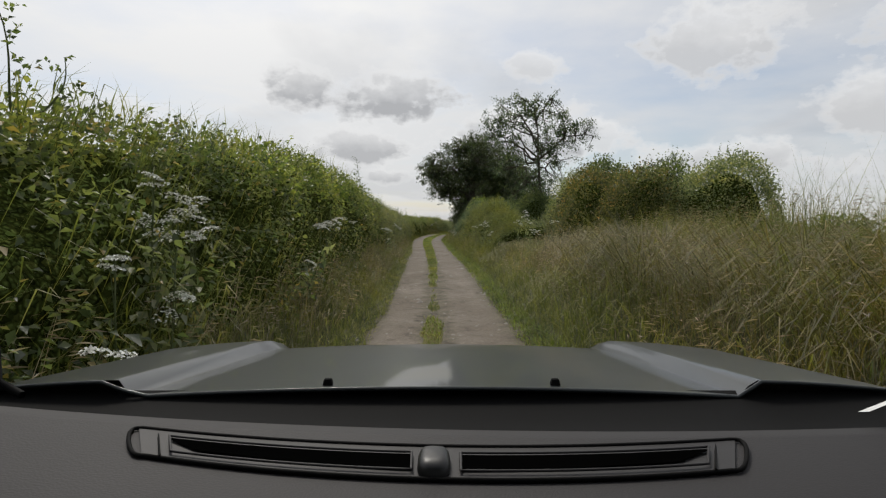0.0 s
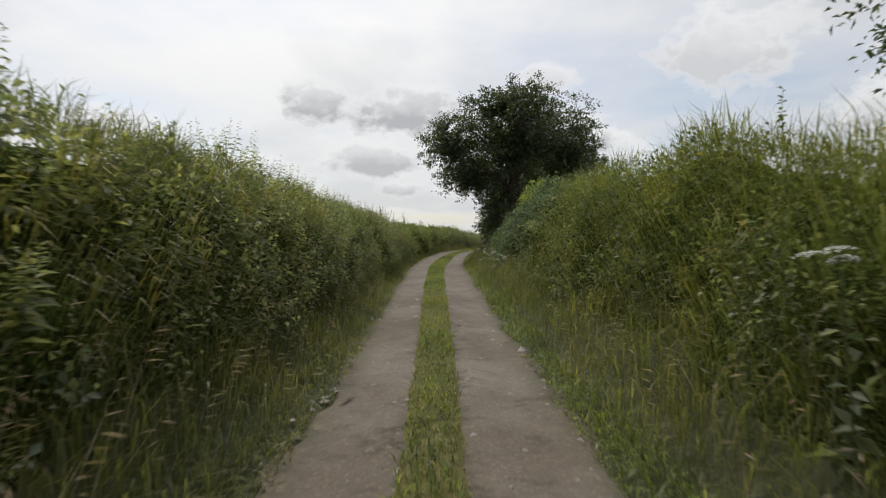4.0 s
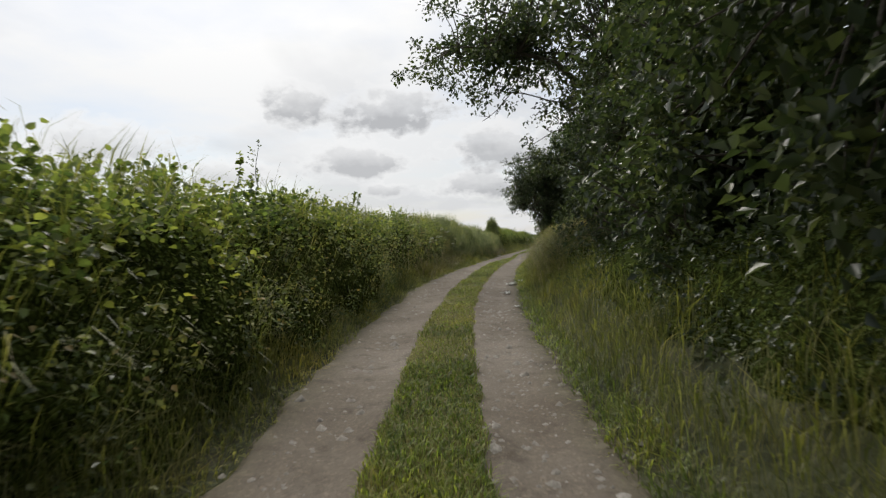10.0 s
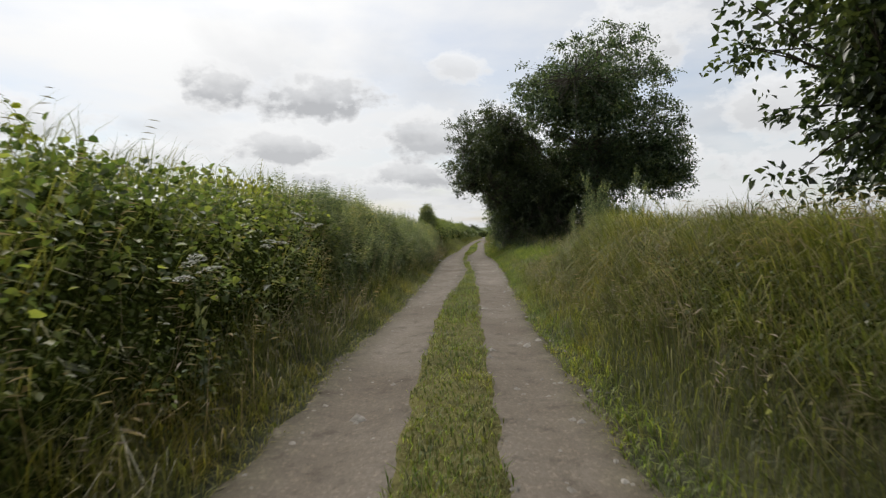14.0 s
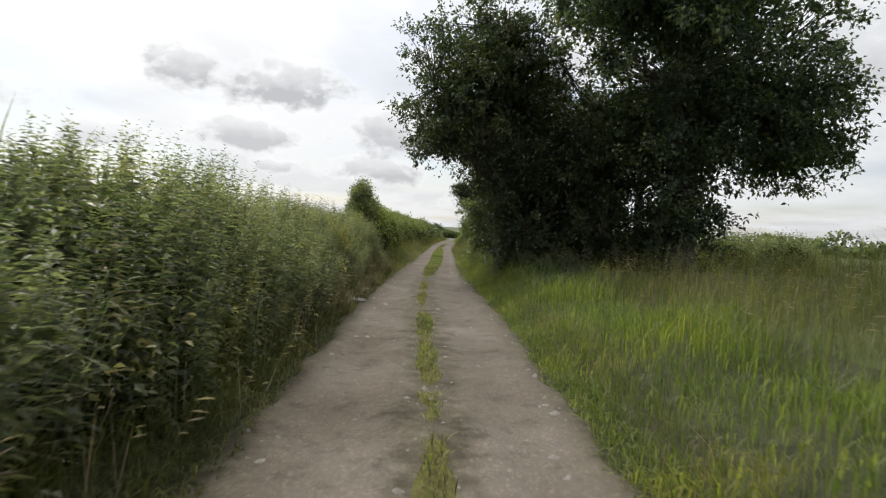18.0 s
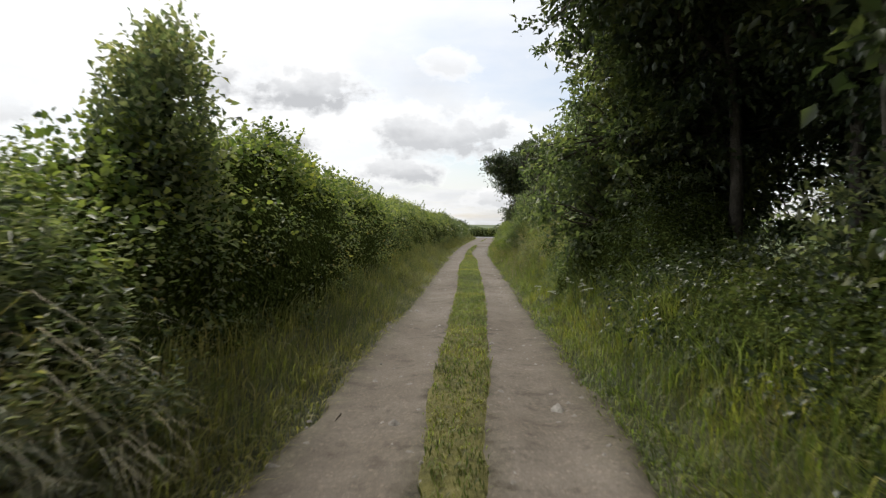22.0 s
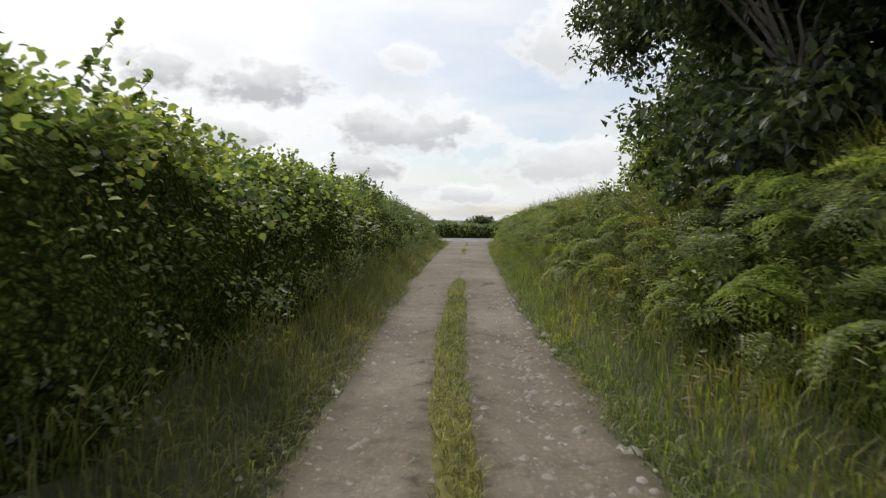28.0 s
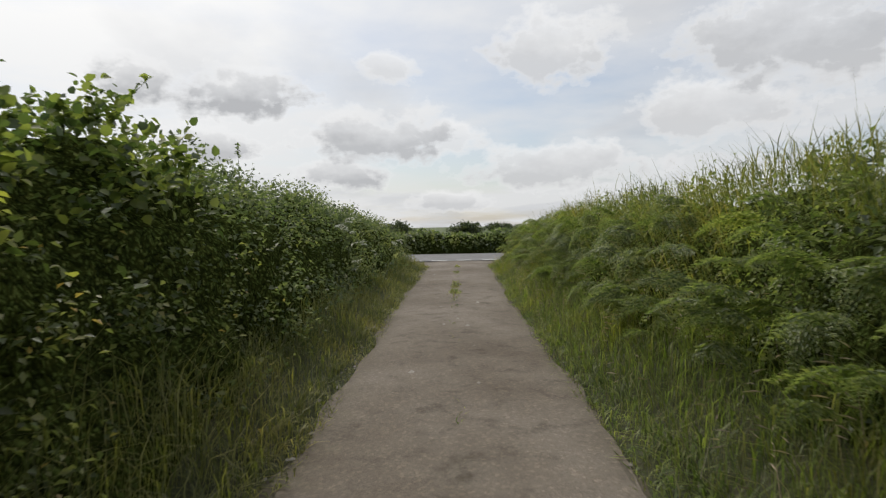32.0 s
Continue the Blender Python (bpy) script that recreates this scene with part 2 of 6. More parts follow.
M_ASH = leaf_material("ash_leaves", (0.036, 0.059, 0.030), (0.072, 0.106, 0.048), (0.150, 0.182, 0.080), None, 0.4, 0.40)
M_NETTLE = leaf_material("nettle_leaves", (0.088, 0.118, 0.060), (0.176, 0.205, 0.095), (0.315, 0.320, 0.150))
M_GRASS = leaf_material("verge_grass", (0.076, 0.091, 0.021), (0.142, 0.155, 0.034), (0.232, 0.224, 0.058), (0.33, 0.30, 0.15), 0.55)
M_DRY = leaf_material("dry_seed_grass", (0.210, 0.170, 0.085), (0.310, 0.250, 0.135), (0.430, 0.355, 0.215), None, 0.6, 0.25)
M_LUSH = leaf_material("lush_grass", (0.086, 0.128, 0.022), (0.164, 0.220, 0.036), (0.275, 0.312, 0.064), None, 0.5)
M_FERN = leaf_material("bracken_fronds", (0.082, 0.116, 0.027), (0.160, 0.205, 0.050), (0.270, 0.295, 0.085))
M_STRAW = leaf_material("straw_gold_grass", (0.092, 0.094, 0.026), (0.150, 0.142, 0.045), (0.245, 0.212, 0.088), (0.34, 0.28, 0.15), 0.6, 0.35)
M_MEADOW = leaf_material("lodged_meadow_grass", (0.068, 0.064, 0.017), (0.124, 0.110, 0.032), (0.198, 0.165, 0.055), (0.28, 0.22, 0.10), 0.6, 0.3)


def rough_material(name, stops, scale, bump=0.4, rough=0.9, fine=40.0):
    mat, nt, bsdf, out = material(name)
    tc = nt.nodes.new("ShaderNodeTexCoord")
    a = node(nt, "ShaderNodeTexNoise", Scale=scale, Detail=8.0, Roughness=0.6)
    b = node(nt, "ShaderNodeTexNoise", Scale=fine, Detail=4.0, Roughness=0.6)
    for n in (a, b):
        nt.links.new(tc.outputs["Object"], n.inputs["Vector"])
    col = color_ramp(nt, a.outputs["Fac"], stops)
    fin = color_ramp(nt, b.outputs["Fac"], [(0.3, (0.75, 0.75, 0.75)), (0.7, (1.15, 1.15, 1.15))])
    nt.links.new(mix_color(nt, 1.0, col, fin, "MULTIPLY"), bsdf.inputs["Base Color"])
    bsdf.inputs["Roughness"].default_value = rough
    bp = node(nt, "ShaderNodeBump", Strength=bump, Distance=0.03)
    nt.links.new(b.outputs["Fac"], bp.inputs["Height"])
    nt.links.new(bp.outputs[0], bsdf.inputs["Normal"])
    return mat


M_SOIL = rough_material("leaf_litter_soil", [(0.3, (0.035, 0.040, 0.016)), (0.5, (0.06, 0.068, 0.024)), (0.75, (0.10, 0.09, 0.05))], 3.5, 0.9)
M_TURF = rough_material("matted_turf", [(0.3, (0.090, 0.085, 0.022)), (0.5, (0.155, 0.145, 0.036)), (0.75, (0.23, 0.205, 0.065))], 7.0, 0.9, 0.95, 60)
M_FIELD = rough_material("rough_pasture", [(0.3, (0.06, 0.085, 0.025)), (0.6, (0.09, 0.12, 0.035)), (0.8, (0.14, 0.14, 0.06))], 0.35)


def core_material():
    """The inner leaves and twigs of a hedge: cells of leaf size in mixed greens, with brownish shade painted between.
    """
    mat, nt, bsdf, out = material("inner_leaves_painted_shade")
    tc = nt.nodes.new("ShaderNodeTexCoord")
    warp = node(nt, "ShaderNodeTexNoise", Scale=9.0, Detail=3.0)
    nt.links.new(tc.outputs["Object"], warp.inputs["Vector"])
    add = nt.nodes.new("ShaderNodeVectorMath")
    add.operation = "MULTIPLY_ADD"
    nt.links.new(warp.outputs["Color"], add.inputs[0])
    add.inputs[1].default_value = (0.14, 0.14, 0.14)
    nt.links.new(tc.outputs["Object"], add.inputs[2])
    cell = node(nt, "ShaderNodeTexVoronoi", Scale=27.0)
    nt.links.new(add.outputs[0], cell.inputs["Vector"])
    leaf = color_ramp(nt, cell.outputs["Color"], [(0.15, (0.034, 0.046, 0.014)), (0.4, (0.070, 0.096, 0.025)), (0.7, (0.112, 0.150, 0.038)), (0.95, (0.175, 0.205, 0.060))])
    # darkens the cell borders: shade between leaves, put into the colour
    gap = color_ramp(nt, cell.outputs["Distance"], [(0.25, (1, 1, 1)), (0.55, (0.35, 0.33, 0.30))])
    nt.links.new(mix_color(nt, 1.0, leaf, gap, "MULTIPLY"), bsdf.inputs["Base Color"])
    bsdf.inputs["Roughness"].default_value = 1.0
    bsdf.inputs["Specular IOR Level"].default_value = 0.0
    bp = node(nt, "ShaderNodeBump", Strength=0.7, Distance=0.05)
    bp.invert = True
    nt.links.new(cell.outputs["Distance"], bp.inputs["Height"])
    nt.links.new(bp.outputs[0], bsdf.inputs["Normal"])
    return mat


M_CORE = core_material()
M_BARK = rough_material("grey_brown_bark", [(0.3, (0.05, 0.04, 0.03)), (0.55, (0.10, 0.085, 0.065)), (0.8, (0.17, 0.15, 0.12))], 5.0, 0.8, 0.9, 30)
M_DEAD = rough_material("dead_wood", [(0.3, (0.06, 0.05, 0.042)), (0.7, (0.14, 0.12, 0.10))], 9.0, 0.5)


def lane_material():
    """Worn tarmac and trodden gravel: greyer in the wheel tracks, brown soil and litter at the middle and edges."""
    mat, nt, bsdf, out = material("worn_gravel_lane")
    tc = nt.nodes.new("ShaderNodeTexCoord")
    across = nt.nodes.new("ShaderNodeAttribute")
    across.attribute_name = "across"

    def tex(scale, detail=6.0, rough=0.6):
        n = node(nt, "ShaderNodeTexNoise", Scale=scale, Detail=detail, Roughness=rough)
        nt.links.new(tc.outputs["Object"], n.inputs["Vector"])
        return n.outputs["Fac"]

    big, mid, grit = tex(0.55), tex(4.0, 8.0, 0.65), tex(90.0, 3.0, 0.7)
    stone = node(nt, "ShaderNodeTexVoronoi", Scale=48.0)
    stone.inputs["Randomness"].default_value = 1.0
    nt.links.new(tc.outputs["Object"], stone.inputs["Vector"])
    track = color_ramp(nt, big, [(0.3, (0.110, 0.086, 0.062)), (0.5, (0.156, 0.130, 0.102)), (0.7, (0.212, 0.183, 0.152))])
    soil = color_ramp(nt, mid, [(0.3, (0.070, 0.060, 0.036)), (0.55, (0.115, 0.098, 0.066)), (0.75, (0.170, 0.150, 0.112))])
    wob = nt.nodes.new("ShaderNodeMath")
    wob.operation = "MULTIPLY_ADD"
    nt.links.new(mid, wob.inputs[0])
    wob.inputs[1].default_value = 0.5
    nt.links.new(across.outputs["Fac"], wob.inputs[2])
    where = color_ramp(nt, wob.outputs[0], [(0.42, (1, 1, 1)), (0.62, (0, 0, 0)), (1.0, (0, 0, 0))])
    far = nt.nodes.new("ShaderNodeMapRange")
    far.inputs["From Min"].default_value, far.inputs["From Max"].default_value = 1.12, 1.36
    nt.links.new(wob.outputs[0], far.inputs["Value"])
    amount = nt.nodes.new("ShaderNodeMath")
    amount.operation = "MAXIMUM"
    nt.links.new(where, amount.inputs[0])
    nt.links.new(far.outputs[0], amount.inputs[1])
    col = mix_color(nt, amount.outputs[0], track, soil)
    patch = color_ramp(nt, mid, [(0.32, (0.62, 0.60, 0.56)), (0.46, (1, 1, 1)), (0.68, (1.12, 1.12, 1.12))])
    col = mix_color(nt, 1.0, col, patch, "MULTIPLY")
    pebble = color_ramp(nt, stone.outputs["Color"], [(0.2, (0.88, 0.87, 0.85)), (0.7, (1.0, 1.0, 1.0)), (0.92, (1.35, 1.33, 1.28))])
    col = mix_color(nt, 1.0, col, pebble, "MULTIPLY")
    gr = color_ramp(nt, grit, [(0.3, (0.78, 0.78, 0.78)), (0.7, (1.18, 1.18, 1.18))])
    col = mix_color(nt, 1.0, col, gr, "MULTIPLY")
    nt.links.new(col, bsdf.inputs["Base Color"])
    bsdf.inputs["Roughness"].default_value = 0.9
    bp = node(nt, "ShaderNodeBump", Strength=0.5, Distance=0.015)
    nt.links.new(grit, bp.inputs["Height"])
    nt.links.new(bp.outputs[0], bsdf.inputs["Normal"])
    return mat


M_LANE = lane_material()
M_ROAD = rough_material("grey_asphalt", [(0.3, (0.13, 0.13, 0.135)), (0.7, (0.19, 0.19, 0.19))], 1.2, 0.3, 0.8, 90)
M_PAINT = rough_material("worn_white_paint", [(0.3, (0.55, 0.55, 0.53)), (0.7, (0.75, 0.75, 0.73))], 8.0, 0.2, 0.7)
M_STONE = rough_material("pale_flint", [(0.3, (0.16, 0.145, 0.12)), (0.5, (0.24, 0.22, 0.19)), (0.75, (0.36, 0.34, 0.31))], 12.0, 0.3, 0.8)
M_PETAL = rough_material("white_umbel_petals", [(0.3, (0.72, 0.73, 0.66)), (0.6, (0.86, 0.86, 0.80))], 30.0, 0.2, 0.7)
M_STEM = rough_material("green_stem", [(0.3, (0.06, 0.09, 0.025)), (0.7, (0.12, 0.14, 0.05))], 9.0, 0.2, 0.7)


# ---- geometry tools ----
def raw_mesh(name, verts, faces, mat, smooth_shade=False):
    """A mesh from arrays; all faces have the same number of corners."""
    me = bpy.data.meshes.new(name)
    v, f = np.asarray(verts, np.float32), np.asarray(faces, np.int32)
    k = f.shape[1]
    me.vertices.add(len(v))
    me.vertices.foreach_set("co", v.ravel())
    me.loops.add(f.size)
    me.loops.foreach_set("vertex_index", f.ravel())
    me.polygons.add(len(f))
    me.polygons.foreach_set("loop_start", np.arange(0, f.size, k, dtype=np.int32))
    me.polygons.foreach_set("loop_total", np.full(len(f), k, np.int32))
    if smooth_shade:
        me.polygons.foreach_set("use_smooth", np.ones(len(f), bool))
    me.materials.append(mat)
    me.update(calc_edges=True)
    return me


def child(name, me, parent, label=""):
    ob = new(name, me)
    ob.parent = parent
    if label:
        ob["label"] = label
    return ob


def root(name, place, label, category, group="", kind=""):
    ob = new(name)
    ob.location = place
    ob.empty_display_size = 0.2
    return tagged(ob, label, category, group, kind)


def unit(a):
    return a / np.maximum(np.linalg.norm(a, axis=1, keepdims=True), 1e-6)


def kites(rng, P, D, length, width, fold=0.25, bend=0.12):
    """Folded leaf blades from points P along D: two triangles each."""
    n = len(P)
    D = unit(D)
    S = unit(np.cross(D, unit(rng.normal(size=(n, 3)) * 0.45 + (0, 0, 1))))
    U = np.cross(S, D)
    L, Wd = np.reshape(length, (-1, 1)), np.reshape(width, (-1, 1))
    mid = P + D * L * 0.45
    v = np.stack([P, mid + S * Wd / 2 + U * Wd * fold, P + D * L - U * L * bend, mid - S * Wd / 2 + U * Wd * fold], 1).reshape(-1, 3)
    i = np.arange(n)[:, None] * 4
    return v, np.concatenate([i + (0, 1, 2), i + (0, 2, 3)], 1).reshape(-1, 3)


def round_leaves(rng, P, D, length, width):
    """Broad leaves with a pointed tip, folded along the rib: four triangles each."""
    n = len(P)
    D = unit(D)
    S = unit(np.cross(D, unit(rng.normal(size=(n, 3)) * 0.45 + (0, 0, 1))))
    U = np.cross(S, D)
    L, Wd = np.reshape(length, (-1, 1)), np.reshape(width, (-1, 1)) / 2
    low, high = P + D * L * 0.25 + U * Wd * 0.3, P + D * L * 0.68 + U * Wd * 0.2
    v = np.stack([P, low + S * Wd * 0.92, high + S * Wd * 0.85, P + D * L - U * L * 0.15, high - S * Wd * 0.85, low - S * Wd * 0.92], 1).reshape(-1, 3)
    i = np.arange(n)[:, None] * 6
    return v, np.concatenate([i + (0, 1, 2), i + (0, 2, 3), i + (0, 3, 4), i + (0, 4, 5)], 1).reshape(-1, 3)


def blades(rng, P, height, width, lean, droop):
    """Bent grass blades on points P: two triangles each."""
    n = len(P)
    a = rng.uniform(0, 2 * np.pi, n)
    out = np.stack([np.cos(a), np.sin(a), 0 * a], 1)
    side = np.stack([-np.sin(a), np.cos(a), 0 * a], 1)
    h = np.reshape(height, (-1, 1))
    le = lean * rng.uniform(0.2, 1.0, (n, 1))
    mid = P + out * h * le * 0.45 + (0, 0, 1) * h * 0.6
    tip = mid + out * h * (le * 0.6 + droop * rng.uniform(0.1, 0.6, (n, 1))) + (0, 0, 1) * h * (0.4 - droop * rng.uniform(0, 0.5, (n, 1)))
    w = np.reshape(width, (-1, 1)) / 2
    v = np.stack([P, mid - side * w, mid + side * w, tip], 1).reshape(-1, 3)
    i = np.arange(n)[:, None] * 4
    return v, np.concatenate([i + (0, 2, 1), i + (1, 2, 3)], 1).reshape(-1, 3)


def merged(parts):
    vs, fs, k = [], [], 0
    for v, f in parts:
        vs.append(v)
        fs.append(f + k)
        k += len(v)
    return np.concatenate(vs), np.concatenate(fs)


LUMP = np.random.RandomState(5)
LUMP_K, LUMP_F = LUMP.normal(size=(10, 3)), LUMP.uniform(0, 6.28, 10)


def lump(P, scale):
    """Smooth bumps between about -1 and 1."""
    return np.sin(P * scale @ LUMP_K.T + LUMP_F).sum(1) / 4.0


def tube(points, radii, sides=7):
    """A tapered round branch along points."""
    pts, n = np.asarray(points, float), len(points)
    t = unit(np.gradient(pts, axis=0))
    ref = np.where(np.abs(t[:, 2:3]) > 0.9, (1.0, 0, 0), (0, 0, 1.0))
    s = unit(np.cross(t, ref))
    u = np.cross(s, t)
    a = np.linspace(0, 2 * np.pi, sides, endpoint=False)
    ring = s[:, None] * np.cos(a)[None, :, None] + u[:, None] * np.sin(a)[None, :, None]
    v = (pts[:, None] + ring * np.reshape(radii, (-1, 1, 1))).reshape(-1, 3)
    i, j = np.meshgrid(np.arange(n - 1), np.arange(sides), indexing="ij")
    a0, a1 = i * sides + j, i * sides + (j + 1) % sides
    return v, np.stack([a0, a1, a1 + sides, a0 + sides], -1).reshape(-1, 4)


def as_tris(v, f):
    return v, (np.concatenate([f[:, :3], f[:, [0, 2, 3]]]) if f.shape[1] == 4 else f)


# ---- ground ----
BANK_Y = (-30, 0, 25, 50, 62, 66, 76, 80, 92, 98, 112, 120, 140, 160, 170)
BANK_L = (.5, .5, .5, .5, .45, .45, .4, .4, .4, .4, .5, .5, .5, .3, .1)
BANK_R = (.6, .6, .5, .5, .6, .9, .9, .35, .2, .4, .5, .6, .6, .4, .1)


def ground_z(y, off):
    """Height of the ground at y, off metres to the right of the lane's middle."""
    y, off = np.broadcast_arrays(np.asarray(y, float), np.asarray(off, float))
    a = np.abs(off)
    out = np.maximum(off - edge(1, y), -off - edge(-1, y))
    bank = np.where(off < 0, np.interp(y, BANK_Y, BANK_L), np.interp(y, BANK_Y, BANK_R))
    up = np.clip((out - 0.08) / 1.5, 0, 1)
    fade = np.clip((163 - y) / 4, 0, 1)
    P = np.stack([off, y, 0 * y], -1).reshape(-1, 3)
    rough = 0.03 * lump(P, 2.3).reshape(y.shape) * np.clip(out / 0.5, 0, 1)
    return lane_z(y) + (up * up * (3 - 2 * up) * bank + rough) * fade - 0.03 - 0.1 * np.clip((-0.05 - out) / 0.2, 0, 1) * (y < 162) * (y > -29)


def build_ground():
    ys = np.concatenate([(-3000, -1000, -300, -100, -50), np.arange(-30, 175, 0.6), (180, 190, 210, 250, 320, 450, 700, 1200, 3000)])
    half = np.array([0.5, 0.7, 0.85, 1.0, 1.15, 1.3, 1.5, 1.8, 2.1, 2.5, 2.9, 3.5, 5, 8, 14, 30, 60, 120, 300, 900, 3000])
    offs = np.concatenate([-half[::-1], [0], half])
    Y, O = np.meshgrid(ys, offs, indexing="ij")
    X = lane_x(Y) + O
    Z = ground_z(Y, O)
    v = np.stack([X, Y, Z], -1).reshape(-1, 3)
    nr, nc = Y.shape
    i, j = np.meshgrid(np.arange(nr - 1), np.arange(nc - 1), indexing="ij")
    a = (i * nc + j).ravel()
    f = np.stack([a, a + 1, a + nc + 1, a + nc], 1)
    me = raw_mesh("ground", v, f, M_SOIL, True)
    me.materials.append(M_FIELD)
    far = np.abs(O[:-1, :-1]).ravel() > 4.5
    me.polygons.foreach_set("material_index", far.astype(np.int32))
    tagged(new("ground", me), "grassy soil banks and rough pasture fields", "ground", kind="structure")


def lane_profile(y, off):
    a = np.abs(off - strip_mid(y))
    P = np.stack([off, y, 0 * y], -1).reshape(-1, 3)
    rut = -0.035 * np.exp(-((a - 0.72) / 0.25) ** 2)
    return lane_z(y) + rut + (0.012 * lump(P, 5.0) + 0.006 * lump(P, 14.0)).reshape(y.shape) + 0.012


def build_lane():
    ys = np.arange(-28, 163, 0.2)
    Y, S = np.meshgrid(ys, np.linspace(-1, 1, 25), indexing="ij")
    wob = 0.06 * np.sin(Y * 0.9 + np.sign(S)) + 0.05 * np.sin(Y * 2.3 + 2 * np.sign(S)) + 0.04 * np.sin(Y * 6.1 + S)
    L, R = -edge(-1, Y), edge(1, Y)
    O = (L + R) / 2 + S * ((R - L) / 2 + 0.06) + wob * S * (np.abs(S) > 0.8)
    Z = lane_profile(Y, O)
    Z[:, 0] -= 0.06
    Z[:, -1] -= 0.06
    v = np.stack([lane_x(Y) + O, Y, Z], -1).reshape(-1, 3)
    nr, nc = Y.shape
    i, j = np.meshgrid(np.arange(nr - 1), np.arange(nc - 1), indexing="ij")
    a = (i * nc + j).ravel()
    me = raw_mesh("lane", v, np.stack([a, a + 1, a + nc + 1, a + nc], 1), M_LANE, True)
    mid = strip_mid(Y)
    across = np.abs(O - mid) / np.where(O < mid, mid - L, R - mid) * 1.18
    me.attributes.new("across", "FLOAT", "POINT").data.foreach_set("value", across.ravel().astype(np.float32))
    tagged(new("road", me),
           "narrow worn gravel and tarmac farm lane", "road", kind="structure")


build_ground()
build_lane()


# ---- hedges and verges ----
LEFT_Y = (-30, 5, 9, 12, 20, 23, 30, 37, 40, 46, 51, 56, 58, 60, 63, 68, 76, 81, 85.5, 91, 99, 102, 103.6, 105, 108, 111, 114, 118, 123, 130, 134, 138, 145, 152, 160, 165)
LEFT_H = (2.4, 2.4, 2.8, 3.0, 2.85, 2.5, 2.7, 2.45, 2.6, 2.65, 2.3, 2.35, 2.5, 2.72, 2.6, 2.55, 2.6, 2.55, 2.2, 2.0, 1.85, 1.85, 2.15, 2.8, 3.1, 2.85, 2.8, 2.45, 2.8, 2.75, 2.6, 2.45, 2.5, 2.3, 1.9, 1.7)
RIGHT_Y = (-30, 4, 8, 12, 20, 26, 29, 35, 38, 41, 44, 47, 51, 55, 63, 67, 73, 80, 82, 85, 91, 97, 103, 106.5, 108, 110.5, 111.7, 120, 130, 138, 145, 151, 160, 165)
RIGHT_H = (1.6, 1.7, 1.8, 1.9, 1.5, 2.2, 2.6, 3.0, 3.2, 3.05, 2.8, 2.4, 2.25, 2.2, 2.0, 1.9, 2.1, 1.9, 1.6, 1.4, 1.2, 1.35, 1.5, 1.7, 3.2, 3.2, 1.75, 1.9, 2.05, 2.0, 1.95, 1.95, 1.7, 1.6)


def top_height(side, y):
    return np.interp(y, LEFT_Y, LEFT_H) if side < 0 else np.interp(y, RIGHT_Y, RIGHT_H)


PROFILE = np.array([(0.0, 0.0), (-0.12, 0.35), (-0.08, 0.65), (0.12, 0.88), (0.5, 1.0), (1.3, 1.0), (1.7, 0.55), (1.75, 0.2)])


def hedge_surface(side, y, v, foot, inset=0.0, lumpy=1.0, slope=0.0, thick=1.0):
    """Points and outward normals of a hedge's skin at y, v along its section from foot (0) over the top to the back (1)."""
    h = top_height(side, y) - 0.16
    k = np.linspace(0, 1, len(PROFILE))
    o, z = np.interp(v, k, PROFILE[:, 0]), np.interp(v, k, PROFILE[:, 1])
    do, dz = np.interp(v + 0.03, k, PROFILE[:, 0]) - np.interp(v - 0.03, k, PROFILE[:, 0]), np.interp(v + 0.03, k, PROFILE[:, 1]) - np.interp(v - 0.03, k, PROFILE[:, 1])
    n2 = unit(np.stack([-dz * 2.0, do], 1))
    off = foot + o * thick + z * slope
    zb = ground_z(y, side * off)
    Z = zb + z * (h - zb)
    P = np.stack([lane_x(y) + side * off, y, Z], 1)
    N = np.stack([side * n2[:, 0], 0 * y, n2[:, 1]], 1)
    b = 0.11 * lump(P, 1.1) + 0.12 * lump(P, 3.1) + 0.06 * lump(P, 8.0)
    return P + N * (b * lumpy - inset)[:, None], N


